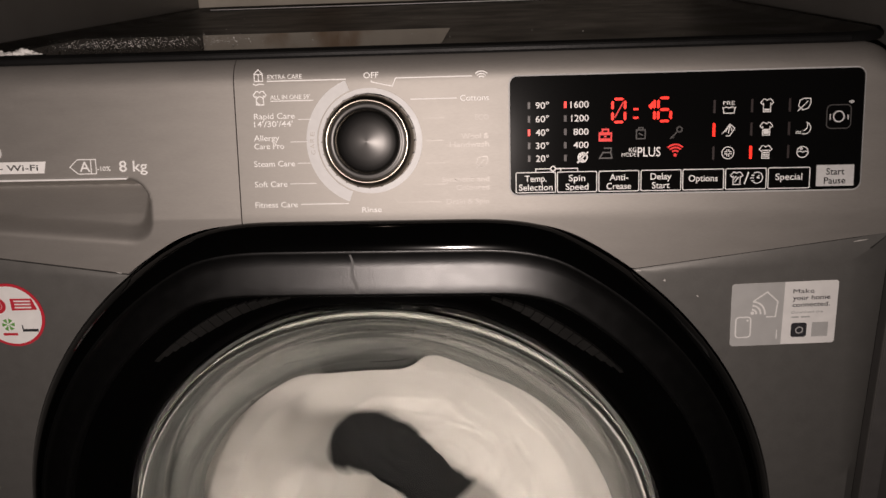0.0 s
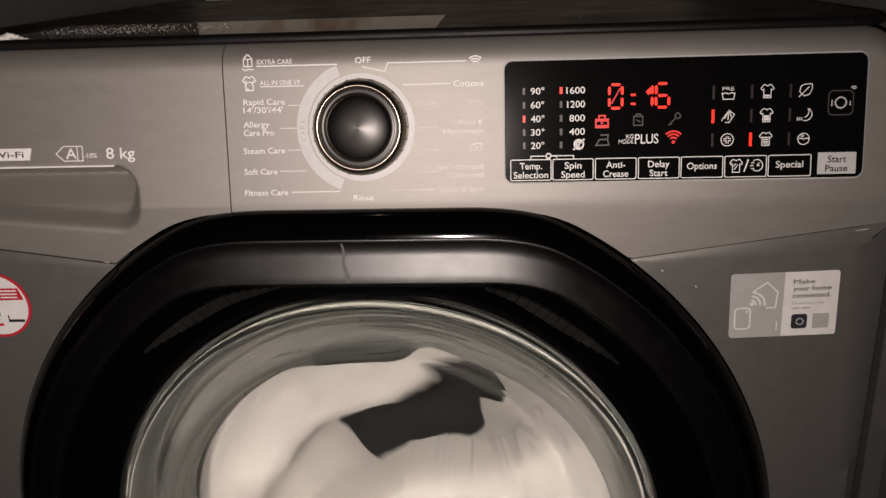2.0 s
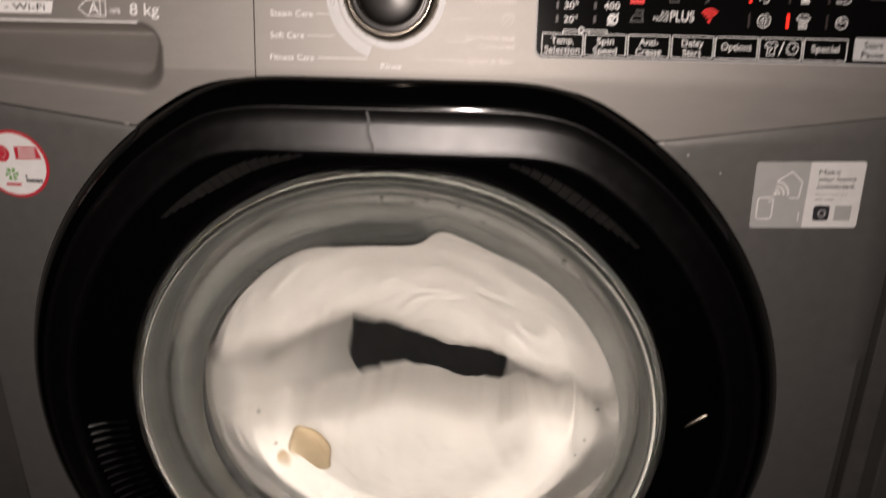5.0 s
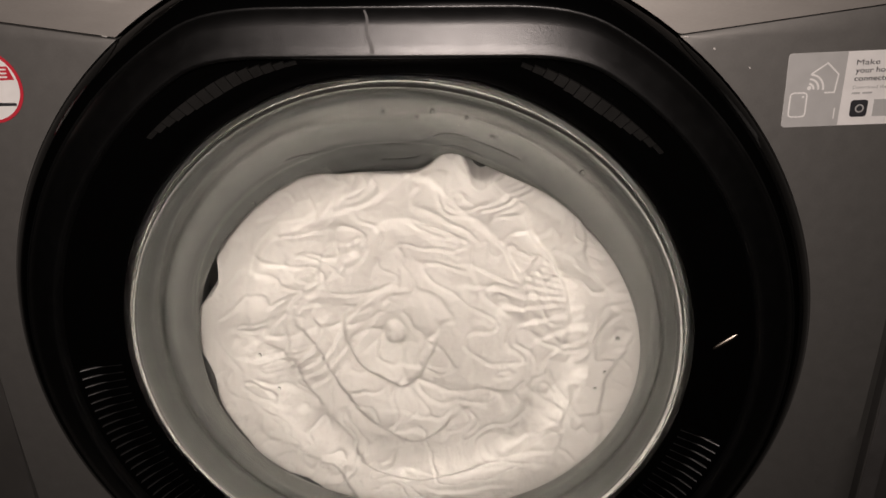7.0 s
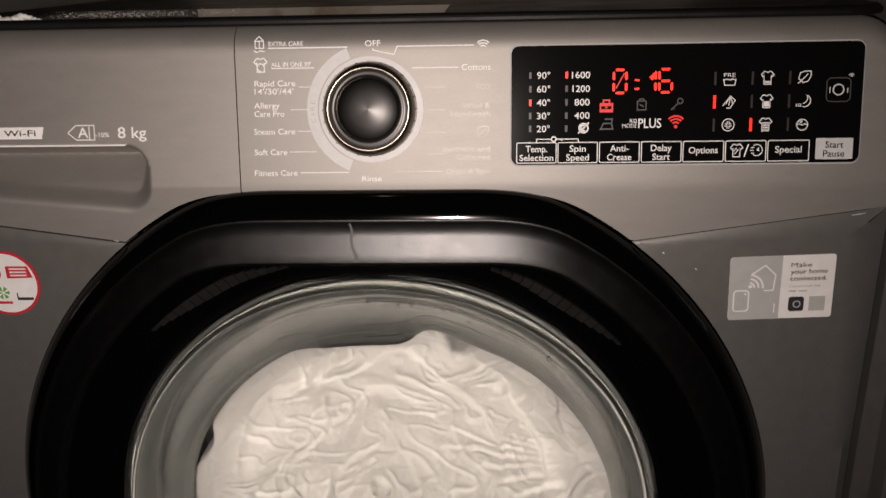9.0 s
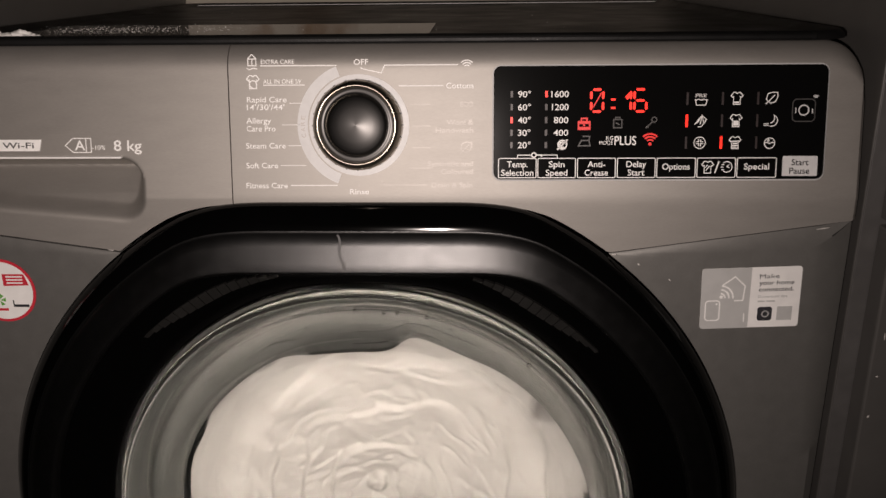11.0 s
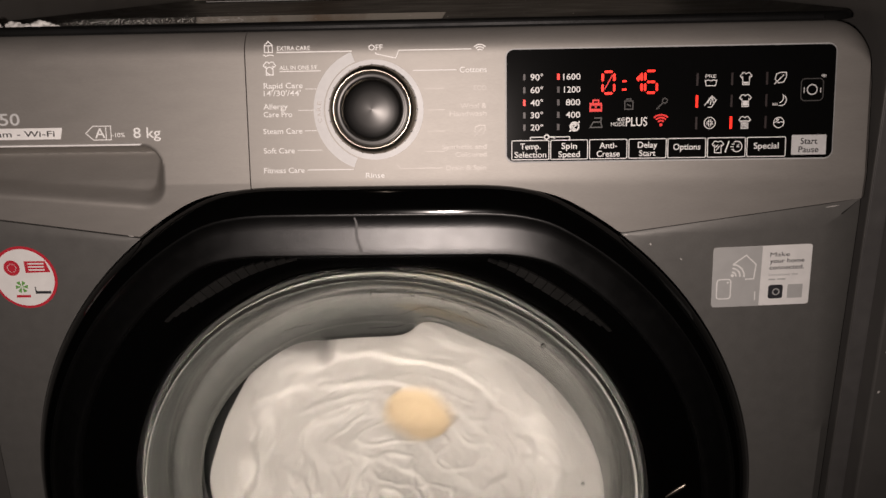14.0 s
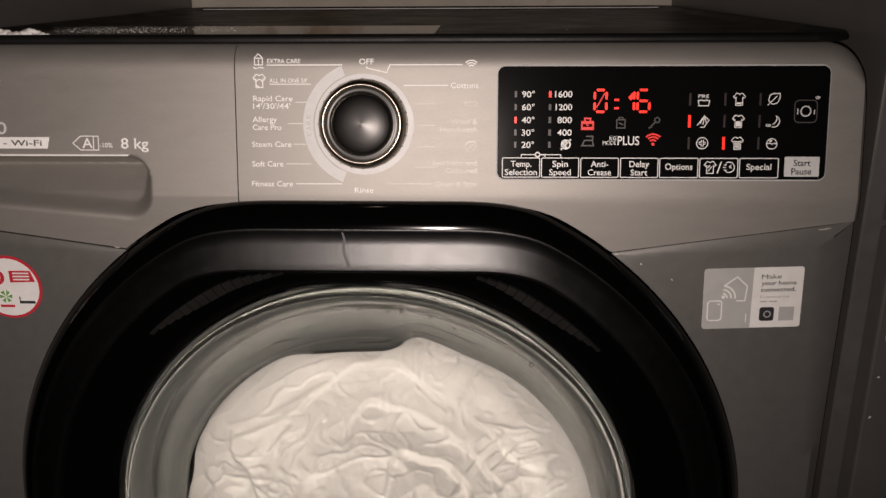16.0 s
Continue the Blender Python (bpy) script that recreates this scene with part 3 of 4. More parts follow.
def lining():
    """Cloth pressed round the drum's wall, closing in on the hollow's far end."""
    bm = bmesh.new()
    rings = []
    for k in range(29):
        s = k / 28
        ring = []
        for i in range(150):
            a = 2 * math.pi * i / 150
            c, d = math.cos(a), math.sin(a)
            rad = 1 / ((abs(c) / 0.084) ** 3.2 + (abs(d) / 0.082) ** 3.2) ** (1 / 3.2)
            rad *= 1 + 0.07 * noise.noise(Vector((c * 2.2, d * 2.2, 7.0)))
            x0, z0, x1, z1 = 0.033 + rad * c, rad * d, 0.205 * c, 0.205 * d
            x, z = x0 + (x1 - x0) * s, z0 + (z1 - z0) * s
            y = 0.262 - 0.135 * s ** 0.9 - folds(x, z, 14.0, 0.9) * min(1, 4 * s)
            ring.append((x, y, z))
        rings.append(ring)
    loft(bm, rings)
    bmesh.ops.recalc_face_normals(bm, faces=bm.faces)
    return bm


def drape(phase):
    """A fold that rises slowly and tucks in under the next."""
    f = phase - math.floor(phase)
    return f ** 0.75 if f < 0.86 else math.cos((f - 0.86) / 0.14 * math.pi / 2) * 0.89


def heap_height(x, z):
    """Overlapping folds that lie in crooked ovals, with crossing tucks and a terry pile."""
    r = math.hypot(x, z)
    edge = max(0.0, 1 - max(0.0, r - 0.148) / 0.025)
    n1 = noise.noise(Vector((x * 13, z * 13, 2.0)))
    n2 = noise.noise(Vector((x * 31, z * 31, 5.0)))
    n3 = noise.noise(Vector((x * 70, z * 70, 8.0)))
    d = math.hypot((x - 0.012) * 0.72, z - 0.018) + 0.022 * n1 + 0.007 * n2 + 0.0015 * n3
    h = 0.0085 * max(0.15, 0.55 + noise.noise(Vector((x * 10, z * 10, 11.0)))) * (drape(d / 0.034) - 0.5)
    a = 2.2 * noise.noise(Vector((x * 7, z * 7, 17.0)))
    across = x * math.cos(a) + z * math.sin(a) + 0.012 * n2 + 0.002 * n3
    h += 0.0050 * max(0.0, noise.noise(Vector((x * 17, z * 17, 23.0))) + 0.15) * (drape(across / 0.021) - 0.5)
    h += 0.007 * noise.noise(Vector((x * 12, z * 12, 29.0))) + 0.0022 * n2
    q = Vector((x * 24 + n1 * 2.5 + n2, z * 24 + n2 * 2.0, 33.0))
    h -= 0.0020 * (1 - min(1.0, abs(noise.noise(q)) * 5.5)) ** 2
    h += 0.0008 * n3 + 0.0004 * noise.noise(Vector((x * 170, z * 170, 37.0)))
    return 0.0940 - 0.013 * (r / 0.16) ** 2 - h * (0.35 + 0.65 * edge)


def heap_edge(x, z):
    """The heap's ragged outline, with one dip."""
    r, a = math.hypot(x, z), math.degrees(math.atan2(z, x)) % 360
    k = 0.12 * noise.noise(Vector((x * 16, z * 16, 3.0))) - 0.145 * math.exp(-((a - 325) / 6.0) ** 2)
    k *= (r / 0.172) ** 3
    return x * (1 + k), z * (1 + k)


def lump(rx, rz, thick, seed, n=44, amp=1.0):
    """A wad of cloth: a lens-shaped pad with crumpled faces."""
    bm = bmesh.new()
    front = {}
    for i in range(n + 1):
        for j in range(2 * n):
            a, f = math.pi * j / n, i / n
            wob = 1 + 0.12 * noise.noise(Vector((math.cos(a) * 1.7, math.sin(a) * 1.7, seed)))
            x, z = rx * wob * f * math.cos(a), rz * wob * f * math.sin(a)
            y = -thick * math.sqrt(max(0.0, 1 - f * f)) - folds(x, z, seed, amp) * (1 - f ** 4)
            front[i, j] = bm.verts.new((x, y, z))
    for i in range(n):
        for j in range(2 * n):
            k = (j + 1) % (2 * n)
            bm.faces.new((front[i, j], front[i, k], front[i + 1, k], front[i + 1, j]))
    g = bmesh.ops.extrude_edge_only(bm, edges=[e for e in bm.edges if e.is_boundary])
    for v in [v for v in g["geom"] if isinstance(v, bmesh.types.BMVert)]:
        v.co = Vector((v.co.x * 0.8, thick * 0.6, v.co.z * 0.8))
    bmesh.ops.remove_doubles(bm, verts=bm.verts, dist=0.00002)
    bmesh.ops.recalc_face_normals(bm, faces=bm.faces)
    return bm


sheet = tagged(part("wet_sheet", wad(-1), WHITE_CLOTH), "large wad of wet white cotton sheet pressed against the drum", "laundry", "laundry in the drum")
pillowcase = tagged(part("wet_pillowcase", wad(1), WHITE_CLOTH), "narrow wad of wet white pillowcase across the hollow", "laundry", "laundry in the drum")
duvet = tagged(part("wet_duvet_cover", lining(), TOWEL), "wet white duvet cover lining the drum wall", "laundry", "laundry in the drum")
towel = tagged(part("wet_towel", grid_cloth(0.0014, 0.172, heap_height, heap_edge, 0.045), TOWEL), "crumpled heap of wet white towels behind the glass", "laundry", "laundry in the drum")
cream = tagged(part("cream_cloth", lump(0.028, 0.022, 0.006, 21.0, n=16, amp=0.5), CREAM), "small cream-coloured cotton cloth", "laundry", "laundry in the drum")
# dark pad added to darken the hollow and the gap beside the heap
dark_backing = tagged(part("dark_backing", lump(0.125, 0.125, 0.010, 41.0, n=40, amp=0.8), DARK), "added near-black pad, the shade deep in the drum put into its colour", "laundry", "laundry in the drum")

# ---- printing and small fittings ----
def text_mesh(body, x0, x1, h, align="fill"):
    """Flat lettering that fills x0..x1 with the cap height h, centred on y = 0."""
    cu = bpy.data.curves.new("lettering", "FONT")
    cu.body, cu.resolution_u, cu.offset = body, 4, 0.0 if "M" in body or body == "PRE" else 0.010
    tmp = new("lettering_source", cu)
    dg = bpy.context.evaluated_depsgraph_get()
    me = bpy.data.meshes.new_from_object(tmp.evaluated_get(dg))
    bpy.data.objects.remove(tmp)
    bpy.data.curves.remove(cu)
    co = np.zeros(len(me.vertices) * 3)
    me.vertices.foreach_get("co", co)
    co = co.reshape(-1, 3)
    lo, hi = co.min(0), co.max(0)
    sx, sy = (x1 - x0) / (hi[0] - lo[0]), h / 0.70
    co[:, 0] = (co[:, 0] - lo[0]) * sx + x0
    co[:, 1] = co[:, 1] * sy - h / 2
    me.vertices.foreach_set("co", co.ravel())
    me.update()
    return me


def place(name, me, mat, m, parent, label=""):
    me.materials.clear()
    me.materials.append(mat)
    ob = new(name, me)
    ob.matrix_world = m
    ob.parent = parent
    ob.matrix_parent_inverse = parent.matrix_world.inverted()
    if label:
        ob["label"] = label
    return ob


def flat_mesh(polys, name="marking"):
    """Flat faces in the local x-y plane."""
    me = bpy.data.meshes.new(name)
    verts, faces = [], []
    for p in polys:
        faces.append(tuple(range(len(verts), len(verts) + len(p))))
        verts += [(q[0], q[1], q[2] if len(q) > 2 else 0.0) for q in p]
    me.from_pydata(verts, [], faces)
    me.update()
    return me


def strokes(lines, w):
    """Ribbons of width w along polylines, with mitred joints."""
    polys = []
    for n, line in enumerate(lines):
        line = [Vector(p) for p in line]
        closed = (line[0] - line[-1]).length < 1e-7
        k = len(line)
        left, right = [], []
        for i in range(k):
            prev = line[i - 1] if i > 0 else (line[-2] if closed else None)
            nxt = line[i + 1] if i < k - 1 else (line[1] if closed else None)
            d0 = (line[i] - prev).normalized() if prev is not None else None
            d1 = (nxt - line[i]).normalized() if nxt is not None else None
            d = ((d0 or d1) + (d1 or d0)).normalized() if (d0 or d1) + (d1 or d0) != Vector((0, 0)) else (d0 or d1)
            nrm = Vector((-d.y, d.x))
            ref = d1 or d0
            c = max(0.5, nrm.dot(Vector((-ref.y, ref.x))))
            left.append(line[i] + nrm * (w / 2 / c))
            right.append(line[i] - nrm * (w / 2 / c))
        lift = 0.00001 * n
        for i in range(k - 1):
            polys.append([(*right[i], lift), (*right[i + 1], lift), (*left[i + 1], lift), (*left[i], lift)])
    return polys


def rect(x0, y0, x1, y1):
    return [(x0, y0), (x1, y0), (x1, y1), (x0, y1)]


def round_rect(x0, y0, x1, y1, r, n=5):
    return arc(x1 - r, y1 - r, r, 0, 90, n) + arc(x0 + r, y1 - r, r, 90, 180, n) + arc(x0 + r, y0 + r, r, 180, 270, n) + arc(x1 - r, y0 + r, r, 270, 360, n)


def circle(cx, cy, r, n=24, a0=0, a1=360):
    return arc(cx, cy, r, a0, a1, n)


def band(cx, cy, r0, r1, a0, a1, n=48):
    o, i = arc(cx, cy, r1, a0, a1, n), arc(cx, cy, r0, a0, a1, n)
    return [[o[k], o[k + 1], i[k + 1], i[k]] for k in range(n)]


def wifi(cx, cy, s):
    return [arc(cx, cy, s * f, 45, 135, 8) for f in (0.42, 0.72, 1.0)]


def shift(lines, cx, cy, s=1.0):
    return [[(cx + x * s, cy + y * s) for x, y in line] for line in lines]


SHIRT = [[(-0.5, 0.22), (-0.28, 0.5), (-0.14, 0.5), (0, 0.40), (0.14, 0.5), (0.28, 0.5), (0.5, 0.22), (0.36, 0.08), (0.28, 0.16), (0.28, -0.5), (-0.28, -0.5), (-0.28, 0.16), (-0.36, 0.08), (-0.5, 0.22)]]
TUB = [[(-0.5, 0.0), (-0.4, -0.5), (0.4, -0.5), (0.5, 0.0)], [(-0.45, -0.1), (-0.22, 0.0), (0, -0.1), (0.22, 0.0), (0.45, -0.1)]]
LEAF = [[(-0.45, -0.1), (-0.35, 0.35), (0.0, 0.48), (0.48, 0.48), (0.5, 0.1), (0.3, -0.3), (-0.1, -0.42), (-0.45, -0.1)], [(-0.5, -0.5), (0.28, 0.28)]]
MOON = [arc(0, 0, 0.48, -110, 70, 12)[::1] + arc(-0.22, 0.22, 0.46, 20, -75, 10)]


# control panel lettering, placed by x and height
def print_text(body, x0, x1, z, h=0.0034, mat=WHITE_PRINT, parent=None, m=on_panel):
    xm = (x0 + x1) / 2
    return place("lettering", text_mesh(body, x0 - xm, x1 - xm, h), mat, m(xm, z), parent or control_panel)


def print_lines(lines, w, mat=WHITE_PRINT, parent=None, m=on_panel, name="marking"):
    """lines in x and height on the panel."""
    xs_, zs_ = [p[0] for l in lines for p in l], [p[1] for l in lines for p in l]
    xm, zm = sum(xs_) / len(xs_), sum(zs_) / len(zs_)
    k = 1 / math.cos(SLOPE) if m is on_panel else 1.0
    return place(name, flat_mesh(strokes([[(x - xm, (z - zm) * k) for x, z in l] for l in lines], w)), mat, m(xm, zm), parent or control_panel)


# white print with the panel's glare mixed into its colour; also the CARE letters
SOFT_PRINT = material("glare_washed_print", (0.385, 0.365, 0.345), 0.54, 0.66, noise_scale=300)
print_text("EXTRA CARE", -0.0705, -0.0498, 0.8388, 0.0026)
print_text("ALL IN ONE 59'", -0.0695, -0.0455, 0.8271, 0.0026)
print_text("Rapid Care", -0.0800, -0.0552, 0.8163)
print_text("14'/30'/44'", -0.0802, -0.0566, 0.8117)
print_text("Allergy", -0.0808, -0.0652, 0.8036)
print_text("Care Pro", -0.0808, -0.0626, 0.7988)
print_text("Steam Care", -0.0815, -0.0565, 0.7884)
print_text("Soft Care", -0.0818, -0.0618, 0.7763)
print_text("Fitness Care", -0.0822, -0.0560, 0.7640)
print_text("OFF", -0.0130, -0.0040, 0.8384)
print_text("Cottons", 0.0438, 0.0608, 0.8241, 0.0034, WHITE_PRINT)
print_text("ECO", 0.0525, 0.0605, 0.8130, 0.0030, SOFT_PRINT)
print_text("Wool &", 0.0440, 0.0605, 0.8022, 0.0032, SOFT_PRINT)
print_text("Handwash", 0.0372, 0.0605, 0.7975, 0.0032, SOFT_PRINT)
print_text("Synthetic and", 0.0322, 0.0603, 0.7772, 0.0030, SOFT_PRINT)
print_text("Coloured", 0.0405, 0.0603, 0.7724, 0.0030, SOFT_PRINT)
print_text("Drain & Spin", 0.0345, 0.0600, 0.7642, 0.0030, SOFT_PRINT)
print_text("Rinse", -0.0168, -0.0048, 0.7602, 0.0032, WHITE_PRINT)
print_lines([[(-0.0710, 0.8364), (-0.0235, 0.8364)]], 0.0007)
print_lines([[(-0.0695, 0.8249), (-0.0435, 0.8249)]], 0.0006)
for z, x0, x1 in ((0.8140, -0.0535, -0.0455), (0.8010, -0.0585, -0.0462), (0.7884, -0.0548, -0.0470), (0.7763, -0.0600, -0.0440)):
    print_lines([[(x0, z), (x1, z)]], 0.0004)
print_lines([[(-0.0540, 0.7640), (-0.0245, 0.7640)]], 0.0006)
print_lines([[(-0.0085, 0.8355), (-0.0085, 0.8345), (0.0040, 0.8318), (0.0060, 0.8364), (0.0512, 0.8364)]], 0.0006)
print_lines([[(0.0145, 0.8241), (0.0420, 0.8241)]], 0.0006)
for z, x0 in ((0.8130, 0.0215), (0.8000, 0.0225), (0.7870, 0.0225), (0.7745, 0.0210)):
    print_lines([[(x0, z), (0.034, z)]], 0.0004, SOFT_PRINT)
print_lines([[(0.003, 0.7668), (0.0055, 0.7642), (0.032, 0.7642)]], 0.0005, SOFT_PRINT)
print_lines([[(-0.0108, 0.7650), (-0.0108, 0.7632)]], 0.0005, SOFT_PRINT)
print_lines(wifi(0.0565, 0.8340, 0.0050), 0.0007, name="wireless_symbol")
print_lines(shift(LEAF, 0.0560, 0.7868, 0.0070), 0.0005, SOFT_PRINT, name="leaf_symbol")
print_lines(shift(SHIRT, -0.0758, 0.8268, 0.0078) + [arc(-0.0758, 0.8255, 0.0022, 0, 270, 8)], 0.0007, name="shirt_symbol")
print_lines([[(-0.0785, 0.8365), (-0.0785, 0.8408), (-0.0760, 0.8432), (-0.0735, 0.8408), (-0.0735, 0.8365), (-0.0785, 0.8365)], [(-0.0785, 0.8405), (-0.0735, 0.8405)], [(-0.0760, 0.8405), (-0.0760, 0.8368)],
             [(-0.0795, 0.8352), (-0.0778, 0.8342), (-0.0755, 0.8350), (-0.0728, 0.8346)]], 0.0006, name="care_symbol")

# programme dial
KX, KZ = -0.0103, 0.8005
KM = on_panel(KX, KZ)
ring_me = flat_mesh(band(0, 0, 0.0276, 0.0312, 0, 360, 72))
place("dial_ring", ring_me, GREY_PRINT, KM, control_panel, "pale printed ring round the dial")
care_arc = place("care_arc", flat_mesh(band(0, 0, 0.0320, 0.0385, 111, 249, 48)), GREY_PRINT, KM, control_panel, "pale printed arc")
for i, ch in enumerate("CARE"):
    a = radians(190 - 6.0 * i)
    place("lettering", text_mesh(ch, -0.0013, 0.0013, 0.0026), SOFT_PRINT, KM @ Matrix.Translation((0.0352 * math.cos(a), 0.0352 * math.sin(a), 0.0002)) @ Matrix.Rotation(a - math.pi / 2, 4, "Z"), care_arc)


def lathe_z(profile, n=72):
    bm = bmesh.new()
    loft(bm, [[(r * math.cos(2 * math.pi * i / n), r * math.sin(2 * math.pi * i / n), z) for i in range(n)] for r, z in profile], cap=True)
    bmesh.ops.recalc_face_normals(bm, faces=bm.faces)
    return bm


def turned(name, bm, mat, m, parent, label=""):
    me = bpy.data.meshes.new(name)
    bm.to_mesh(me)
    bm.free()
    for poly in me.polygons:
        poly.use_smooth = True
    return place(name, me, mat, m, parent, label)


knob = turned("programme_knob", lathe_z([(0.0274, -0.001), (0.0274, 0.0080), (0.0270, 0.0100), (0.0258, 0.0122), (0.0243, 0.0138), (0.0236, 0.0141), (0.0229, 0.0136), (0.0226, 0.0122)]), CHROME, KM, wm, "round programme knob with a smoked chrome rim")
turned("knob_face", lathe_z([(0.0228, 0.0122), (0.0224, 0.0126), (0.0205, 0.0124), (0.0190, 0.0122), (0.0184, 0.0130), (0.0165, 0.0138), (0.0140, 0.0146), (0.010, 0.0153), (0.005, 0.0159), (0.0008, 0.0161)]), SPUN, KM, knob, "dark spun metal domed knob face")
for i in range(24):
    a = 2 * math.pi * i / 24
    bm = box(bmesh.new(), -0.0003, 0.0002, -0.0005, 0.0005, 0.002, 0.0090, 0.0001)
    turned("grip_notch", bm, KNOB_BLACK, KM @ Matrix.Rotation(a, 4, "Z") @ Matrix.Translation((0.0274, 0, 0)), knob)

# display
X0, X1, Z0, Z1 = 0.0730, 0.2745, 0.7675, 0.8353
DM = on_panel((X0 + X1) / 2, (Z0 + Z1) / 2, 0.0)
DW, DH = X1 - X0, (Z1 - Z0) / math.cos(SLOPE)


def plate(outline, z0, z1, bevel=0.0003):
    """A plate in the local x-y plane from z0 to z1 with a small bevel."""
    n = len(outline)
    cx, cy = sum(p[0] for p in outline) / n, sum(p[1] for p in outline) / n
    bm = bmesh.new()
    loft(bm, [[(x, y, z0) for x, y in outline], [(x, y, z1 - bevel) for x, y in outline], [(x - math.copysign(bevel, x - cx), y - math.copysign(bevel, y - cy), z1) for x, y in outline]], cap=True)
    bmesh.ops.recalc_face_normals(bm, faces=bm.faces)
    return bm


def flat_part(name, bm, mat, m, parent, label=""):
    me = bpy.data.meshes.new(name)
    bm.to_mesh(me)
    bm.free()
    return place(name, me, mat, m, parent, label)


display = flat_part("display", plate(round_rect(-DW / 2, -DH / 2, DW / 2, DH / 2, 0.0045), -0.002, 0.0012), DISPLAY, DM, wm, "glossy black touch display showing 0:16 in red")
frame_out, frame_in = round_rect(-DW / 2 - 0.0009, -DH / 2 - 0.0009, DW / 2 + 0.0009, DH / 2 + 0.0009, 0.0053), round_rect(-DW / 2, -DH / 2, DW / 2, DH / 2, 0.0045)
n = len(frame_out)
place("display_frame", flat_mesh([[(*frame_out[i], 0.0004), (*frame_out[(i + 1) % n], 0.0004), (*frame_in[(i + 1) % n], 0.0011), (*frame_in[i], 0.0011)] for i in range(n)]), GREY_PRINT, DM, display, "thin bright edge")
U = DW / 1292.0


def du(x, y):
    """Display units, 1292 across and 440 down, to local metres."""
    return (x - 646) * U, DH / 2 - y * DH / 440.0


def d_text(body, x0, x1, y, h, mat=WHITE_PRINT):
    a, b = du(x0, y), du(x1, y)
    xm = (a[0] + b[0]) / 2
    return place("lettering", text_mesh(body, a[0] - xm, b[0] - xm, h * U), mat, DM @ Matrix.Translation((xm, a[1], 0.0016)), display)


def d_flat(name, polys, mat, lift=0.0016, label=""):
    loc = [[du(*p[:2]) for p in q] for q in polys]
    xm = sum(p[0] for q in loc for p in q) / sum(len(q) for q in loc)
    ym = sum(p[1] for q in loc for p in q) / sum(len(q) for q in loc)
    return place(name, flat_mesh([[(x - xm, y - ym) for x, y in q][::-1] for q in loc]), mat, DM @ Matrix.Translation((xm, ym, lift)), display, label)


def d_lines(name, lines, w, mat=WHITE_PRINT, label=""):
    return d_flat(name, [[(p[0], p[1]) for p in q][::-1] for q in strokes(lines, w)], mat, 0.0016, label)


def icon(name, lines, cx, cy, s, w=3.4, mat=WHITE_PRINT):
    return d_lines(name, [[(cx + x * s, cy - y * s) for x, y in l] for l in lines], w, mat)


for i, (y, lab) in enumerate(zip((108, 158, 208, 257, 305), ("90°", "60°", "40°", "30°", "20°"))):
    d_flat("indicator", [rect(66, y - 12, 75, y + 12)], LED_ON if i == 2 else LED_OFF)
    d_text(lab, 95, 145, y, 24)
for i, (y, lab, x0) in enumerate(zip((108, 158, 208, 257), ("1600", "1200", "800", "400"), (225, 228, 236, 236))):
    d_flat("indicator", [rect(201, y - 12, 211, y + 12)], LED_ON if i == 0 else LED_OFF)
    d_text(lab, x0, 293, y, 24)
d_flat("indicator", [rect(201, 293, 211, 317)], LED_OFF)
icon("spiral_symbol", [circle(0, 0, 0.42, 20), arc(0, 0, 0.25, 30, 300, 12), [(-0.5, -0.5), (0.5, 0.5)]], 271, 304, 40, 6)


# clock digits in seven segments
def segments(x, which, w=46, h=84, top=92, t=10):
    m_ = top + h / 2
    seg = {"a": (x + 5, top, x + w - 5, top), "d": (x + 5, top + h, x + w - 5, top + h), "g": (x + 5, m_, x + w - 5, m_),
           "f": (x, top + 5, x, m_ - 4), "e": (x, m_ + 4, x, top + h - 5), "b": (x + w, top + 5, x + w, m_ - 4), "c": (x + w, m_ + 4, x + w, top + h - 5)}
    for s in which:
        x0, y0, x1, y1 = seg[s]
        if y0 == y1:
            q = [(x0, y0), (x0 + t / 2, y0 - t / 2), (x1 - t / 2, y0 - t / 2), (x1, y0), (x1 - t / 2, y0 + t / 2), (x0 + t / 2, y0 + t / 2)]
        else:
            q = [(x0, y0), (x0 + t / 2, y0 + t / 2), (x0 + t / 2, y1 - t / 2), (x0, y1), (x0 - t / 2, y1 - t / 2), (x0 - t / 2, y0 + t / 2)]
        d_flat("digit_segment", [q], LED_ON)


segments(381, "abcdef")
d_lines("digit_reflection", [[(389, 160), (420, 104)]], 5, LED_SOFT)
d_flat("colon", [rect(458, 126, 476, 134)], LED_ON)
d_flat("colon", [rect(458, 158, 476, 166)], LED_ON)
segments(495, "bc", w=40)
d_flat("digit_segment", [[(512, 120), (532, 100), (532, 122), (522, 132)]], LED_ON)
segments(549, "acdefg")
icon("lock_symbol", [[(-0.5, -0.45), (0.5, -0.45), (0.5, 0.2), (-0.5, 0.2), (-0.5, -0.45)], [(-0.25, 0.2), (-0.25, 0.5), (0.25, 0.5), (0.25, 0.2)], [(-0.1, -0.1), (0.1, -0.1)], [(-0.42, 0.08), (0.42, 0.08)], [(-0.42, -0.32), (0.42, -0.32)]], 355, 224, 44, 6, LED_SOFT)
icon("weight_symbol", [[(-0.4, -0.5), (0.4, -0.5), (0.4, 0.3), (-0.4, 0.3), (-0.4, -0.5)], [(-0.2, 0.3), (-0.2, 0.5), (0.2, 0.5), (0.2, 0.3)], [(-0.2, 0), (0.2, -0.2)]], 486, 219, 40, 4.5, DIM_PRINT)
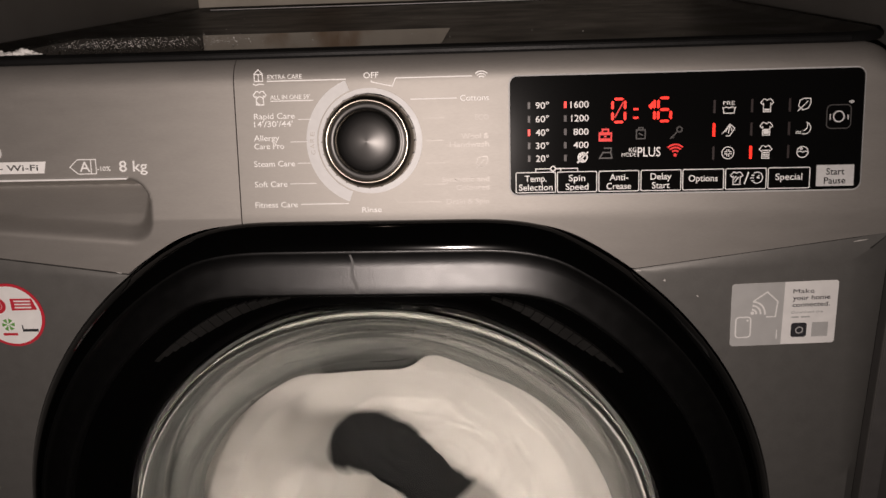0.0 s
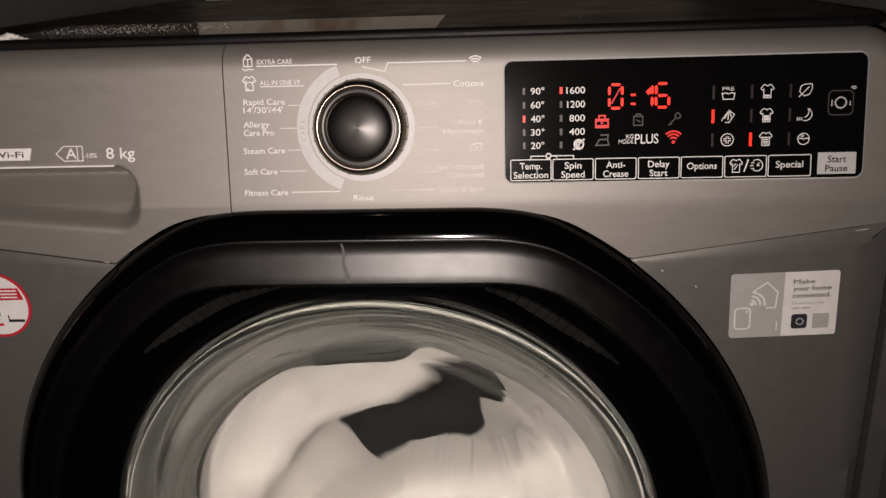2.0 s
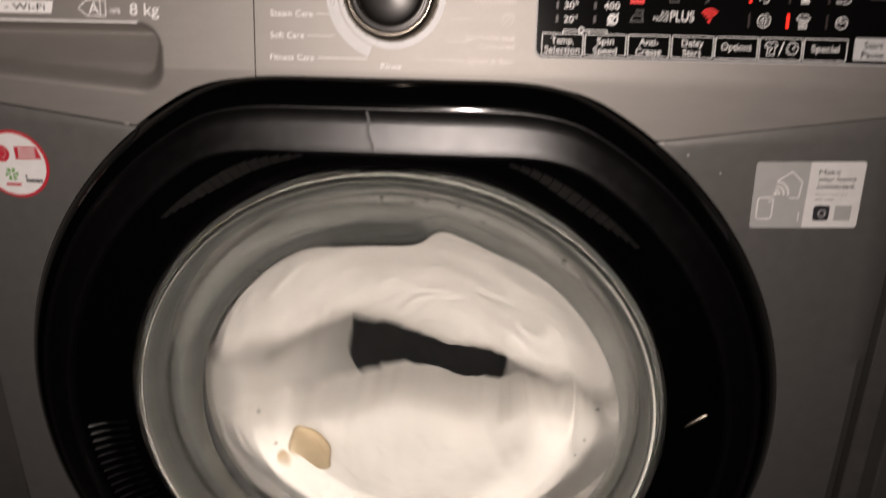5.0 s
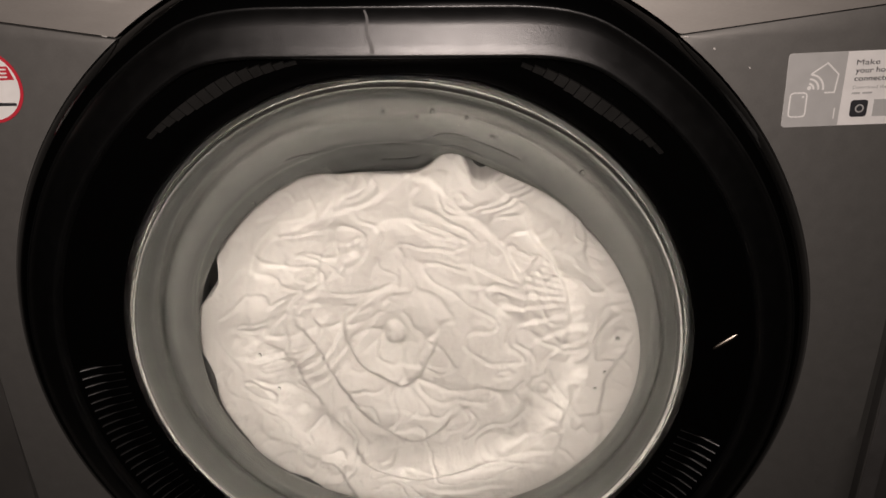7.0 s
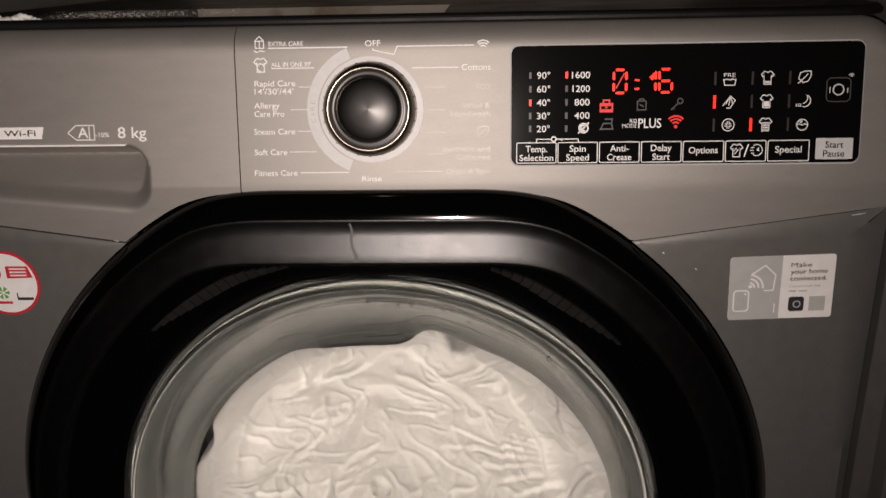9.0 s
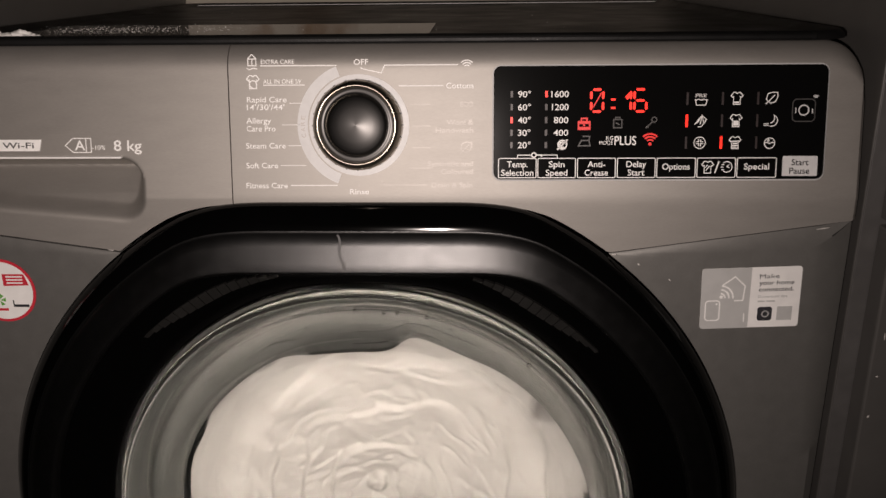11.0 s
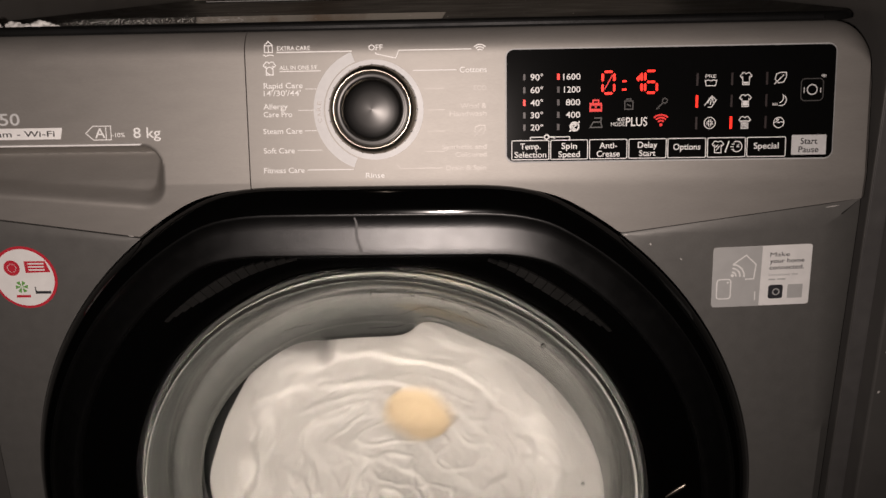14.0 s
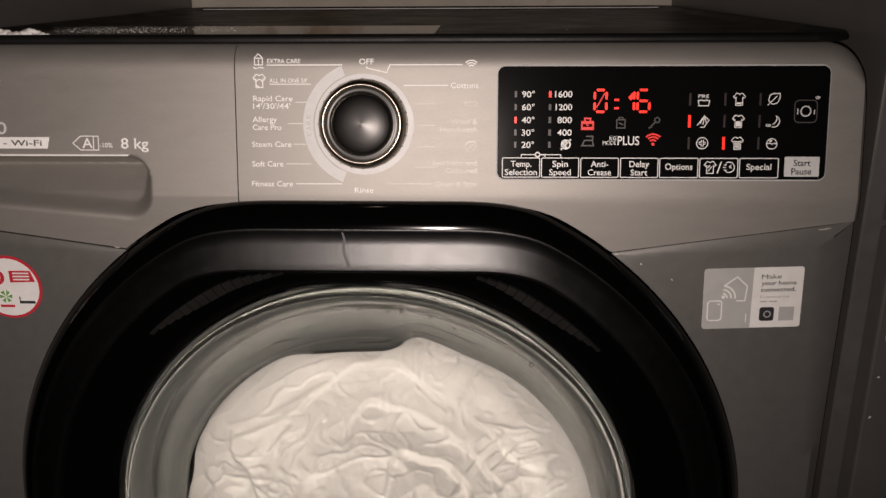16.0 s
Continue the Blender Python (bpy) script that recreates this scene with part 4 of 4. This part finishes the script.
icon("key_symbol", [circle(0.25, 0.25, 0.22, 14), [(0.1, 0.08), (-0.5, -0.5)], [(-0.35, -0.32), (-0.22, -0.45)]], 617, 219, 44, 5, DIM_PRINT)
icon("iron_symbol", [[(-0.5, -0.4), (0.5, -0.4), (0.4, 0.05), (-0.25, 0.05), (-0.5, -0.4)], [(-0.15, 0.4), (0.45, 0.4), (0.4, 0.05)]], 357, 290, 46, 5, DIM_PRINT)
d_text("KG", 443, 470, 279, 15)
d_text("MODE", 416, 470, 297, 15)
d_text("PLUS", 475, 560, 288, 35)
icon("wireless_symbol", wifi(0, -0.35, 0.85) + [circle(0, -0.35, 0.07, 8)], 614, 286, 46, 6.5, LED_SOFT)
for c, (bx, ix) in enumerate(((754, 807), (890, 944), (1026, 1078))):
    for r_, y in enumerate((128, 213, 298)):
        lit = (c, r_) in ((0, 1), (1, 2))
        d_flat("indicator", [rect(bx - (5 if lit else 4), y - 24, bx + (5 if lit else 4), y + 24)], LED_ON if lit else LED_OFF)
        s = 46
        if c == 1:
            icon("shirt_symbol", SHIRT, ix, y, s)
            top = (12, 0, -8)[r_]
            d_flat("shirt_field", [rect(ix - 10, y + k, ix + 10, y + min(k + (5 if r_ == 2 else 30), 19)) for k in (range(top, 19, 8) if r_ == 2 else [top])], WHITE_PRINT)
        elif (c, r_) == (0, 0):
            icon("tub_symbol", shift(TUB, 0, 0.0), ix, y + 2, s)
            d_text("PRE", 785, 827, 116, 14)
        elif (c, r_) == (0, 1):
            icon("shower_symbol", [[(-0.5, -0.35), (0.1, 0.45), (0.5, 0.1), (0.1, -0.5), (-0.2, -0.5)], [(0.1, 0.45), (0.0, -0.3)], [(0.1, 0.45), (0.3, -0.2)], [(0.1, 0.45), (-0.25, -0.2)]], ix, y, s)
        elif (c, r_) == (0, 2):
            icon("plus_symbol", [circle(0, 0, 0.48, 20), [(-0.3, 0.08), (-0.08, 0.08), (-0.08, 0.3)], [(0.3, 0.08), (0.08, 0.08), (0.08, 0.3)], [(-0.3, -0.08), (-0.08, -0.08), (-0.08, -0.3)], [(0.3, -0.08), (0.08, -0.08), (0.08, -0.3)]], ix, y, s)
        elif r_ == 0:
            icon("leaf_symbol", LEAF, ix, y, s)
        elif r_ == 1:
            icon("moon_symbol", MOON, ix + 4, y, s)
            d_text("zzz", 1050, 1072, 226, 14)
        else:
            icon("tub_symbol", [circle(0, -0.05, 0.44, 20), [(-0.42, -0.05), (-0.2, 0.02), (0, -0.08), (0.2, 0.02), (0.42, -0.05)], circle(-0.1, 0.2, 0.08, 8)], ix, y, s)
badge = d_lines("app_badge", [round_rect(1160, 132, 1246, 217, 16) + [(1246, 201)]], 4, DIM_PRINT, "dim rounded square badge")
d_lines("app_badge_mark", [circle(1203, 174, 19, 20)], 5, GREY_PRINT)
d_flat("app_badge_mark", [rect(1170, 164, 1174, 186), rect(1234, 168, 1238, 186)], GREY_PRINT)
icon("wireless_symbol", [[(x, y) for x, y in l] for l in wifi(0, 0, 0.9)], 1247, 132, 16, 3, GREY_PRINT)
for (x0, x1), words in zip(((20, 169), (176, 324), (332, 481), (489, 637), (644, 794), (801, 950), (957, 1108)), (("Temp.", "Selection"), ("Spin", "Speed"), ("Anti-", "Crease"), ("Delay", "Start"), ("Options",), (), ("Special",))):
    d_lines("key_frame", [round_rect(x0, 357, x1, 433, 5, 3) + [(x1, 428)]], 3.5)
    mid, wide = (x0 + x1) / 2, {"Temp.": 82, "Selection": 128, "Spin": 62, "Speed": 86, "Anti-": 70, "Crease": 92, "Delay": 78, "Start": 66, "Options": 108, "Special": 98}
    for i, word in enumerate(words):
        y = 390 if len(words) == 1 else (380, 413)[i]
        d_text(word, mid - wide[word] / 2, mid + wide[word] / 2, y, 24)
icon("shirt_symbol", SHIRT + [[(-0.15, -0.3), (0.15, 0.1)], [(-0.22, -0.05), (0.0, 0.2)]], 842, 393, 46)
icon("slash", [[(-0.15, -0.45), (0.15, 0.45)]], 878, 393, 50, 5)
icon("timer_symbol", [arc(0.05, 0, 0.45, -130, 130, 14), [(-0.4, 0.2), (-0.15, 0.2)], [(-0.5, -0.02), (-0.2, -0.02)], [(-0.4, -0.25), (-0.15, -0.25)], [(0.05, 0.0), (0.25, 0.2)], [(0.05, 0.0), (0.28, -0.05)]], 914, 392, 46)
start_key = d_flat("start_key", [round_rect(1132, 350, 1268, 428, 4, 3)[::-1]], GREY_PRINT, 0.0014, "pale grey start and pause field")
d_text("Start", 1167, 1233, 374, 24, DISPLAY)
d_text("Pause", 1160, 1238, 407, 24, DISPLAY)
d_lines("bracket", [[(95, 357), (95, 344), (150, 344)], [(192, 344), (252, 344), (252, 357)]], 3.5)
icon("key_symbol", [circle(-0.28, 0, 0.2, 12), [(-0.08, 0), (0.5, 0)], [(0.4, 0), (0.4, -0.18)]], 172, 344, 44, 5)

# drawer lettering
print_text("8 kg", -0.1655, -0.1478, 0.7888, 0.0066, WHITE_PRINT, drawer)
print_text("A", -0.1905, -0.1838, 0.7890, 0.0062, WHITE_PRINT, drawer)
print_lines([[(-0.1965, 0.7888), (-0.1915, 0.7932), (-0.1800, 0.7932), (-0.1800, 0.7846), (-0.1915, 0.7846), (-0.1965, 0.7888)], [(-0.1832, 0.7930), (-0.1832, 0.7848)]], 0.0006, WHITE_PRINT, drawer, name="energy_arrow")
print_text("-10%", -0.1795, -0.1710, 0.7876, 0.0028, WHITE_PRINT, drawer)
print_text("350", -0.2590, -0.2390, 0.7982, 0.0075, GREY_PRINT, drawer)
strip = place("label_strip", flat_mesh([[(-0.045, -0.0036), (0.0410, -0.0036), (0.0425, 0.0036), (-0.045, 0.0036)]]), WHITE_PRINT, on_panel(-0.2540, 0.7890, 0.0005), drawer, "white label strip")
place("lettering", text_mesh("Steam - Wi-Fi", -0.012, 0.0375, 0.0036), DIM_PRINT, on_panel(-0.2540, 0.7890, 0.0009), strip)

# stickers on the front
RED = material("red_print", (0.55, 0.03, 0.05), 0.4)
PAPER = material("white_glossy_paper", (0.86, 0.85, 0.83), 0.35, noise_scale=120)
GREYPAPER = material("grey_glossy_paper", (0.48, 0.48, 0.47), 0.35, noise_scale=120)
GREEN = material("green_print", (0.14, 0.36, 0.08), 0.4)
INK = material("dark_ink", (0.03, 0.03, 0.035), 0.45)


def sticker_part(name, polys, mat, m, lift, parent, label=""):
    return place(name, flat_mesh(polys), mat, m @ Matrix.Translation((0, 0, lift)), parent, label)


SM = on_front(-0.2510, 0.6930, 0.0004)
round_sticker = sticker_part("round_sticker", [circle(0, 0, 0.0222, 48)[:-1]], RED, SM, 0.0, wm, "round white sticker with a red border")
white_face = sticker_part("sticker_face", [circle(0, 0, 0.0203, 48)[:-1]], PAPER, SM, 0.0003, round_sticker)
sticker_part("badge", band(-0.0075, 0.0070, 0.0030, 0.0055, 0, 360, 24) + [circle(-0.0075, 0.007, 0.0028, 16)[:-1]], RED, SM, 0.0006, round_sticker)
sticker_part("red_field", [[(0.0015, 0.0035), (0.0185, 0.0040), (0.0160, 0.0118), (0.0015, 0.0118)]], RED, SM, 0.0006, round_sticker)
sticker_part("bars", [rect(0.0040, 0.0052 + 0.0022 * i, 0.0150, 0.0062 + 0.0022 * i) for i in range(3)], PAPER, SM, 0.0009, round_sticker)
sticker_part("flower", [[(-0.003 + 0.0004 * math.cos(a), -0.0065 + 0.0004 * math.sin(a)), (-0.003 + 0.0042 * math.cos(a - 0.3), -0.0065 + 0.0042 * math.sin(a - 0.3)), (-0.003 + 0.0046 * math.cos(a + 0.35), -0.0065 + 0.0046 * math.sin(a + 0.35))] for a in [k * math.pi / 3 for k in range(6)]], GREEN, SM, 0.0006, round_sticker)
sticker_part("bars", [rect(-0.0078, -0.0142, 0.0020, -0.0124)], RED, SM, 0.0006, round_sticker)
sticker_part("bars", [rect(0.0058, -0.0115, 0.0165, -0.0096), rect(0.0058, -0.0115, 0.0066, -0.0066)], INK, SM, 0.0006, round_sticker)

SM2 = on_front(0.2388, 0.6897, 0.0004) @ Matrix.Rotation(radians(2.2), 4, "Z")
sw, sh = 0.0315, 0.0208
app_sticker = sticker_part("app_sticker", [round_rect(-sw, -sh, sw, sh, 0.002)[:-1]], PAPER, SM2, 0.0, wm, "grey and white rectangular app sticker")
sticker_part("grey_field", [[(-0.0008, -sh), (-0.0002, sh)] + arc(-sw + 0.002, sh - 0.002, 0.002, 90, 180, 4) + arc(-sw + 0.002, -sh + 0.002, 0.002, 180, 270, 4)], GREYPAPER, SM2, 0.0003, app_sticker)
sticker_part("house_symbol", strokes([[(-0.0185, 0.0092), (-0.0105, 0.0150), (-0.0040, 0.0085), (-0.0050, -0.0015), (-0.0105, -0.0015)]], 0.0009), PAPER, SM2, 0.0006, app_sticker)
sticker_part("wireless_symbol", strokes([arc(-0.0195, 0.0008, r_, -5, 85, 8) for r_ in (0.003, 0.0056, 0.0082)] + [circle(-0.0188, 0.0014, 0.0006, 8)], 0.0011), PAPER, SM2, 0.0006, app_sticker)
sticker_part("phone_symbol", strokes([round_rect(-0.0285, -0.0148, -0.0195, -0.0012, 0.002) + [(-0.0195, -0.0032)]], 0.0009) + [circle(-0.0215, -0.0035, 0.0007, 10)[:-1]], PAPER, SM2, 0.0006, app_sticker)
sticker_part("bars", [rect(-0.0040, -0.0165, -0.0033, -0.0105)], PAPER, SM2, 0.0006, app_sticker)
for word, x1, y in (("Make", 0.0172, 0.0147), ("your home", 0.0268, 0.0103), ("connected.", 0.0268, 0.0058)):
    place("lettering", text_mesh(word, 0.0048, x1, 0.0029), INK, SM2 @ Matrix.Translation((0, y, 0.0006)), app_sticker)
place("lettering", text_mesh("Download the", 0.0046, 0.0232, 0.0017), GREYPAPER, SM2 @ Matrix.Translation((0, 0.0008, 0.0006)), app_sticker)
sticker_part("bars", [rect(0.0046, -0.0030, 0.0090, -0.0020), rect(0.0102, -0.0030, 0.0155, -0.0020)], GREYPAPER, SM2, 0.0006, app_sticker)
sticker_part("app_mark", [round_rect(0.0048, -0.0160, 0.0142, -0.0064, 0.0018)[:-1]], INK, SM2, 0.0006, app_sticker)
sticker_part("app_mark_ring", band(0.0098, -0.0112, 0.0017, 0.0024, 0, 360, 16), GREYPAPER, SM2, 0.0009, app_sticker)
sticker_part("code_field", [rect(0.0172, -0.0160, 0.0268, -0.0064)], GREYPAPER, SM2, 0.0006, app_sticker)

# ---- dust, powder, drops and wear ----
rng = random.Random(7)


def crumb(bm, x, y, z, r):
    g = bmesh.ops.create_icosphere(bm, subdivisions=3, radius=1, matrix=Matrix.Translation((x, y, z)) @ Matrix.Diagonal((r * rng.uniform(1.0, 1.6), r * rng.uniform(0.8, 1.2), r * rng.uniform(0.6, 0.9), 1)))
    for v in g["verts"]:
        v.co += (v.co - Vector((x, y, z))) * (0.6 * noise.noise(v.co * 300) + 0.3 * noise.noise(v.co * 800))


for k, (x, y, r) in enumerate(((-0.262, 0.037, 0.0050), (-0.248, 0.038, 0.0046), (-0.2395, 0.037, 0.0034), (-0.2300, 0.038, 0.0048), (-0.2215, 0.0375, 0.0034), (-0.278, 0.038, 0.0050))):
    bm = bmesh.new()
    crumb(bm, x, y, 0.8514 + r * 0.62, r)
    for _ in range(5):
        crumb(bm, x + rng.uniform(-1, 1) * r * 1.4, y + rng.uniform(-0.5, 0.7) * r, 0.8514 + r * 0.3, r * rng.uniform(0.3, 0.55))
    tagged(part("detergent_lump", bm, POWDER), "caked lump of white detergent powder on the lid", "detergent", "spilled detergent on the lid")
verts, faces = [], []
for _ in range(1500):
    f = rng.random()
    if f < 0.45:
        x, y = -0.285 + 0.10 * rng.random(), 0.036 + 0.012 * rng.random()
    else:
        x, y = rng.gauss(-0.205, 0.045), rng.gauss(0.115, 0.035)
    if f > 0.985:
        x, y = rng.uniform(-0.25, 0.2), rng.uniform(0.04, 0.4)
    if not (-0.28 < x < 0.28 and 0.035 < y < 0.5):
        continue
    r = rng.uniform(0.00012, 0.00034) * (1.5 if rng.random() < 0.08 else 1)
    b = len(verts)
    z = 0.8514
    verts += [(x - r, y - r, z), (x + r, y - r, z), (x + r, y + r, z), (x - r, y + r, z), (x, y, z + r * 1.3)]
    faces += [(b, b + 1, b + 4), (b + 1, b + 2, b + 4), (b + 2, b + 3, b + 4), (b + 3, b, b + 4)]
me = bpy.data.meshes.new("powder_grains")
me.from_pydata(verts, [], faces)
me.materials.append(POWDER)
tagged(new("powder_grains", me), "white powder grains and dust scattered on the black lid", "detergent", kind="stuff")

CHIP = material("bare_chip", (0.55, 0.53, 0.5), 0.5)


def chip(x, y, z, l, w, turn, parent, name="chip"):
    bm = bmesh.new()
    g = bmesh.ops.create_icosphere(bm, subdivisions=2, radius=1, matrix=Matrix.Translation((x, y, z)) @ Matrix.Rotation(radians(turn), 4, "Y") @ Matrix.Diagonal((l, 0.0003, w, 1)))
    for v in g["verts"]:
        v.co += Vector((noise.noise(v.co * 900), 0, noise.noise(v.co * 700 + Vector((3, 3, 3))))) * w * 0.7
    part(name, bm, CHIP, parent)


for x, z, l, w, a in ((-0.1945, 0.7253, 0.0018, 0.0006, 8), (-0.1745, 0.7218, 0.0022, 0.0010, 10), (-0.2035, 0.7268, 0.0010, 0.0003, 8), (0.150, 0.7185, 0.002, 0.0006, -8), (0.279, 0.7362, 0.0045, 0.0004, -8), (0.166, 0.7120, 0.0008, 0.0006, 0), (0.1865, 0.7015, 0.0009, 0.0004, 60)):
    chip(x, 0.0003, z, l, w, a, front_panel)
right_cab = [o for o in scene.objects if o.name.startswith("tall_cabinet") and o.parent is None and o.location.x > 0][0]
for x, z, l, w, a in ((0.3195, 0.7240, 0.0055, 0.0006, 84), (0.3185, 0.7130, 0.0035, 0.0005, 100), (0.3192, 0.6950, 0.0050, 0.0008, 75), (0.3190, 0.6420, 0.0009, 0.0007, 0), (0.3180, 0.6130, 0.0009, 0.0008, 0), (0.3190, 0.7800, 0.0012, 0.0004, 90), (0.3195, 0.6700, 0.003, 0.0003, 88)):
    chip(x, -0.0162, z, l, w, a, right_cab)

# drops on the glass
drop_rows = ((-0.001, 0.668), (0.046, 0.654), (0.067, 0.636), (-0.060, 0.652), (-0.072, 0.640), (0.010, 0.676), (-0.020, 0.673), (0.098, 0.640), (-0.118, 0.600), (0.128, 0.470), (0.122, 0.455), (-0.130, 0.470), (-0.118, 0.440), (0.135, 0.500), (0.030, 0.672))


def glass_depth(r):
    for (r0, y0, d0), (r1, y1, d1) in zip(outer[5:], outer[6:]):
        if r0 >= r >= r1:
            f = (r0 - r) / (r0 - r1)
            return y0 + (y1 - y0) * f
    return 0.07


for x, z in drop_rows:
    bm = bmesh.new()
    r = rng.uniform(0.0011, 0.0019)
    y = glass_depth(math.hypot(x - CX, z - CZ + 0.004))
    bmesh.ops.create_icosphere(bm, subdivisions=2, radius=1, matrix=Matrix.Translation((x, y - 0.0002, z)) @ Matrix.Diagonal((r, r * 0.6, r * rng.uniform(1, 1.3), 1)))
    ob = part("water_drop", bm, GLASS, pane)
    ob.visible_shadow = False
# chrome sliver added in the door's recess in place of a glint
bm = bmesh.new()
bmesh.ops.create_icosphere(bm, subdivisions=2, radius=1, matrix=Matrix.Translation((0.193, -0.0105, 0.533)) @ Matrix.Rotation(radians(-38), 4, "Y") @ Matrix.Diagonal((0.011, 0.0012, 0.0016, 1)))
part("glint_sliver", bm, CHROME, door, "small chrome sliver added for a glint in the recess")
# dried run on the bezel
bm = bmesh.new()
loft(bm, [[(-0.0235 + 0.0035 * f + 0.0008 * math.sin(9 * f) + s, -0.0150 - 0.0072 * f, 0.7368 - 0.0222 * f) for s in (-0.0006 - 0.0006 * f, 0.0006 + 0.0008 * f)] for f in [i / 12 for i in range(13)]], closed=False)
part("dried_run", bm, material("dried_water_mark", (0.03, 0.029, 0.028), 0.5, noise_scale=400, mottle=0.5), door, "dried water run")


# ---- what turns: drum and wash ----
# turn of the drum, clockwise, in degrees: an even spin that slows and stops, a rest, tumbling the other way, a rest
TURN = [(0.0, -1320), (3.4, 720), (3.7, 896), (4.0, 1072), (4.2, 1168), (4.4, 1256), (4.6, 1348), (4.8, 1438), (5.0, 1530), (5.1, 1564), (5.2, 1584), (5.5, 1640), (6.0, 1685), (6.4, 1692), (9.65, 1692),
        (9.8, 1672), (10.0, 1630), (10.5, 1500), (12.5, 967), (13.0, 833.5), (13.5, 700), (14.0, 567), (14.3, 487), (14.6, 428), (14.85, 417), (15.2, 415), (16.0, 415)]
# how far the hollow has closed, how far the heap of towels has slumped forward, how far the heap leans aside
CLOSED = [(0.0, 0.0), (3.9, 0.0), (4.8, 0.012), (5.0, 0.030), (5.3, 0.036), (6.0, 0.05), (16.0, 0.05)]
SLUMP = [(0.0, 0.0), (5.2, 0.0), (6.3, 1.0), (16.0, 1.0)]
ASIDE = [(0.0, 0.1), (9.65, 0.1), (9.8, 0.7), (9.95, 2.0), (10.0, 1.9), (10.1, 0.6), (10.4, 0.2), (12.15, 0.4), (12.3, 0.9), (12.45, 0.3), (12.6, 0.6), (12.75, 0.7), (12.9, 0.2), (13.0, 0.3), (13.15, 0.8), (13.4, 1.2), (13.65, 0.9), (13.8, 0.3), (14.1, 0.4), (14.25, 0.3), (14.4, 0.8), (14.6, 0.4), (14.85, 0.8), (15.1, 0.5), (15.5, 0.25), (16.0, 0.1)]
# where the near-black pad that stands for the drum's shade lies behind the heap: across and up from the drum's axis
BACKING_AT = [(0.0, 0.040, 0.062), (9.6, 0.040, 0.062), (9.75, -0.030, 0.075), (9.9, -0.080, 0.045), (10.1, -0.085, 0.035), (16.0, -0.085, 0.035)]
# the cream cloth, when it comes to the glass: across and up from the drum's axis
CREAM_AT = [(0.0, -0.113, -0.096, 0.36), (4.8, -0.113, -0.096, 0.36), (4.9, -0.113, -0.096, 0.22), (5.0, -0.096, -0.067, 0.105), (5.1, -0.171, -0.136, 0.105), (5.3, -0.171, -0.136, 0.2), (12.6, 0.093, 0.112, 0.15), (12.7, 0.026, 0.128, 0.082), (12.8, -0.054, 0.115, 0.082), (12.9, -0.1, 0.073, 0.15), (13.6, 0.155, 0.012, 0.15), (13.7, 0.139, 0.041, 0.082), (13.8, 0.106, 0.093, 0.082), (13.9, 0.073, 0.105, 0.082), (14.0, 0.013, 0.073, 0.082), (14.1, -0.028, 0.032, 0.082), (14.2, -0.038, 0.014, 0.082), (14.3, -0.056, -0.015, 0.15), (16.0, 0, -0.05, 0.15)]


def at(rows, t, c=1):
    return float(np.interp(t, [r[0] for r in rows], [r[c] for r in rows]))


def motions():
    rows = {ob.name: [] for ob in (sheet, pillowcase, duvet, towel, cream, dark_backing, drum)}
    for i in range(161):
        t = i / 10
        turn, closed, slump, aside = at(TURN, t), at(CLOSED, t), at(SLUMP, t), at(ASIDE, t)
        slump = slump * slump * (3 - 2 * slump)
        axis = pose(DX, 0.0, DZ, 0, turn, 0)
        back = Matrix.Translation((0, 0.055 * slump, 0))
        rows[drum.name].append((t, axis))
        rows[sheet.name].append((t, back @ axis))
        rows[pillowcase.name].append((t, back @ axis @ pose(-closed, 0, 0)))
        rows[duvet.name].append((t, back @ axis))
        rows[towel.name].append((t, pose(DX + 0.018 * aside, 0.25 * (1 - slump), DZ - 0.012 * aside, 0, turn, 0)))
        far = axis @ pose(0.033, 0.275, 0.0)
        near = pose(DX + at(BACKING_AT, t, 1), 0.135, DZ + at(BACKING_AT, t, 2), 0, turn, 0)
        rows[dark_backing.name].append((t, Matrix.LocRotScale(far.translation.lerp(near.translation, slump), near.to_quaternion(), None)))
        rows[cream.name].append((t, pose(DX + at(CREAM_AT, t, 1), at(CREAM_AT, t, 3), DZ + at(CREAM_AT, t, 2), 0, turn, 0)))
    for ob in (sheet, pillowcase, duvet, towel, cream, dark_backing, drum):
        walk(ob, rows[ob.name])


motions()
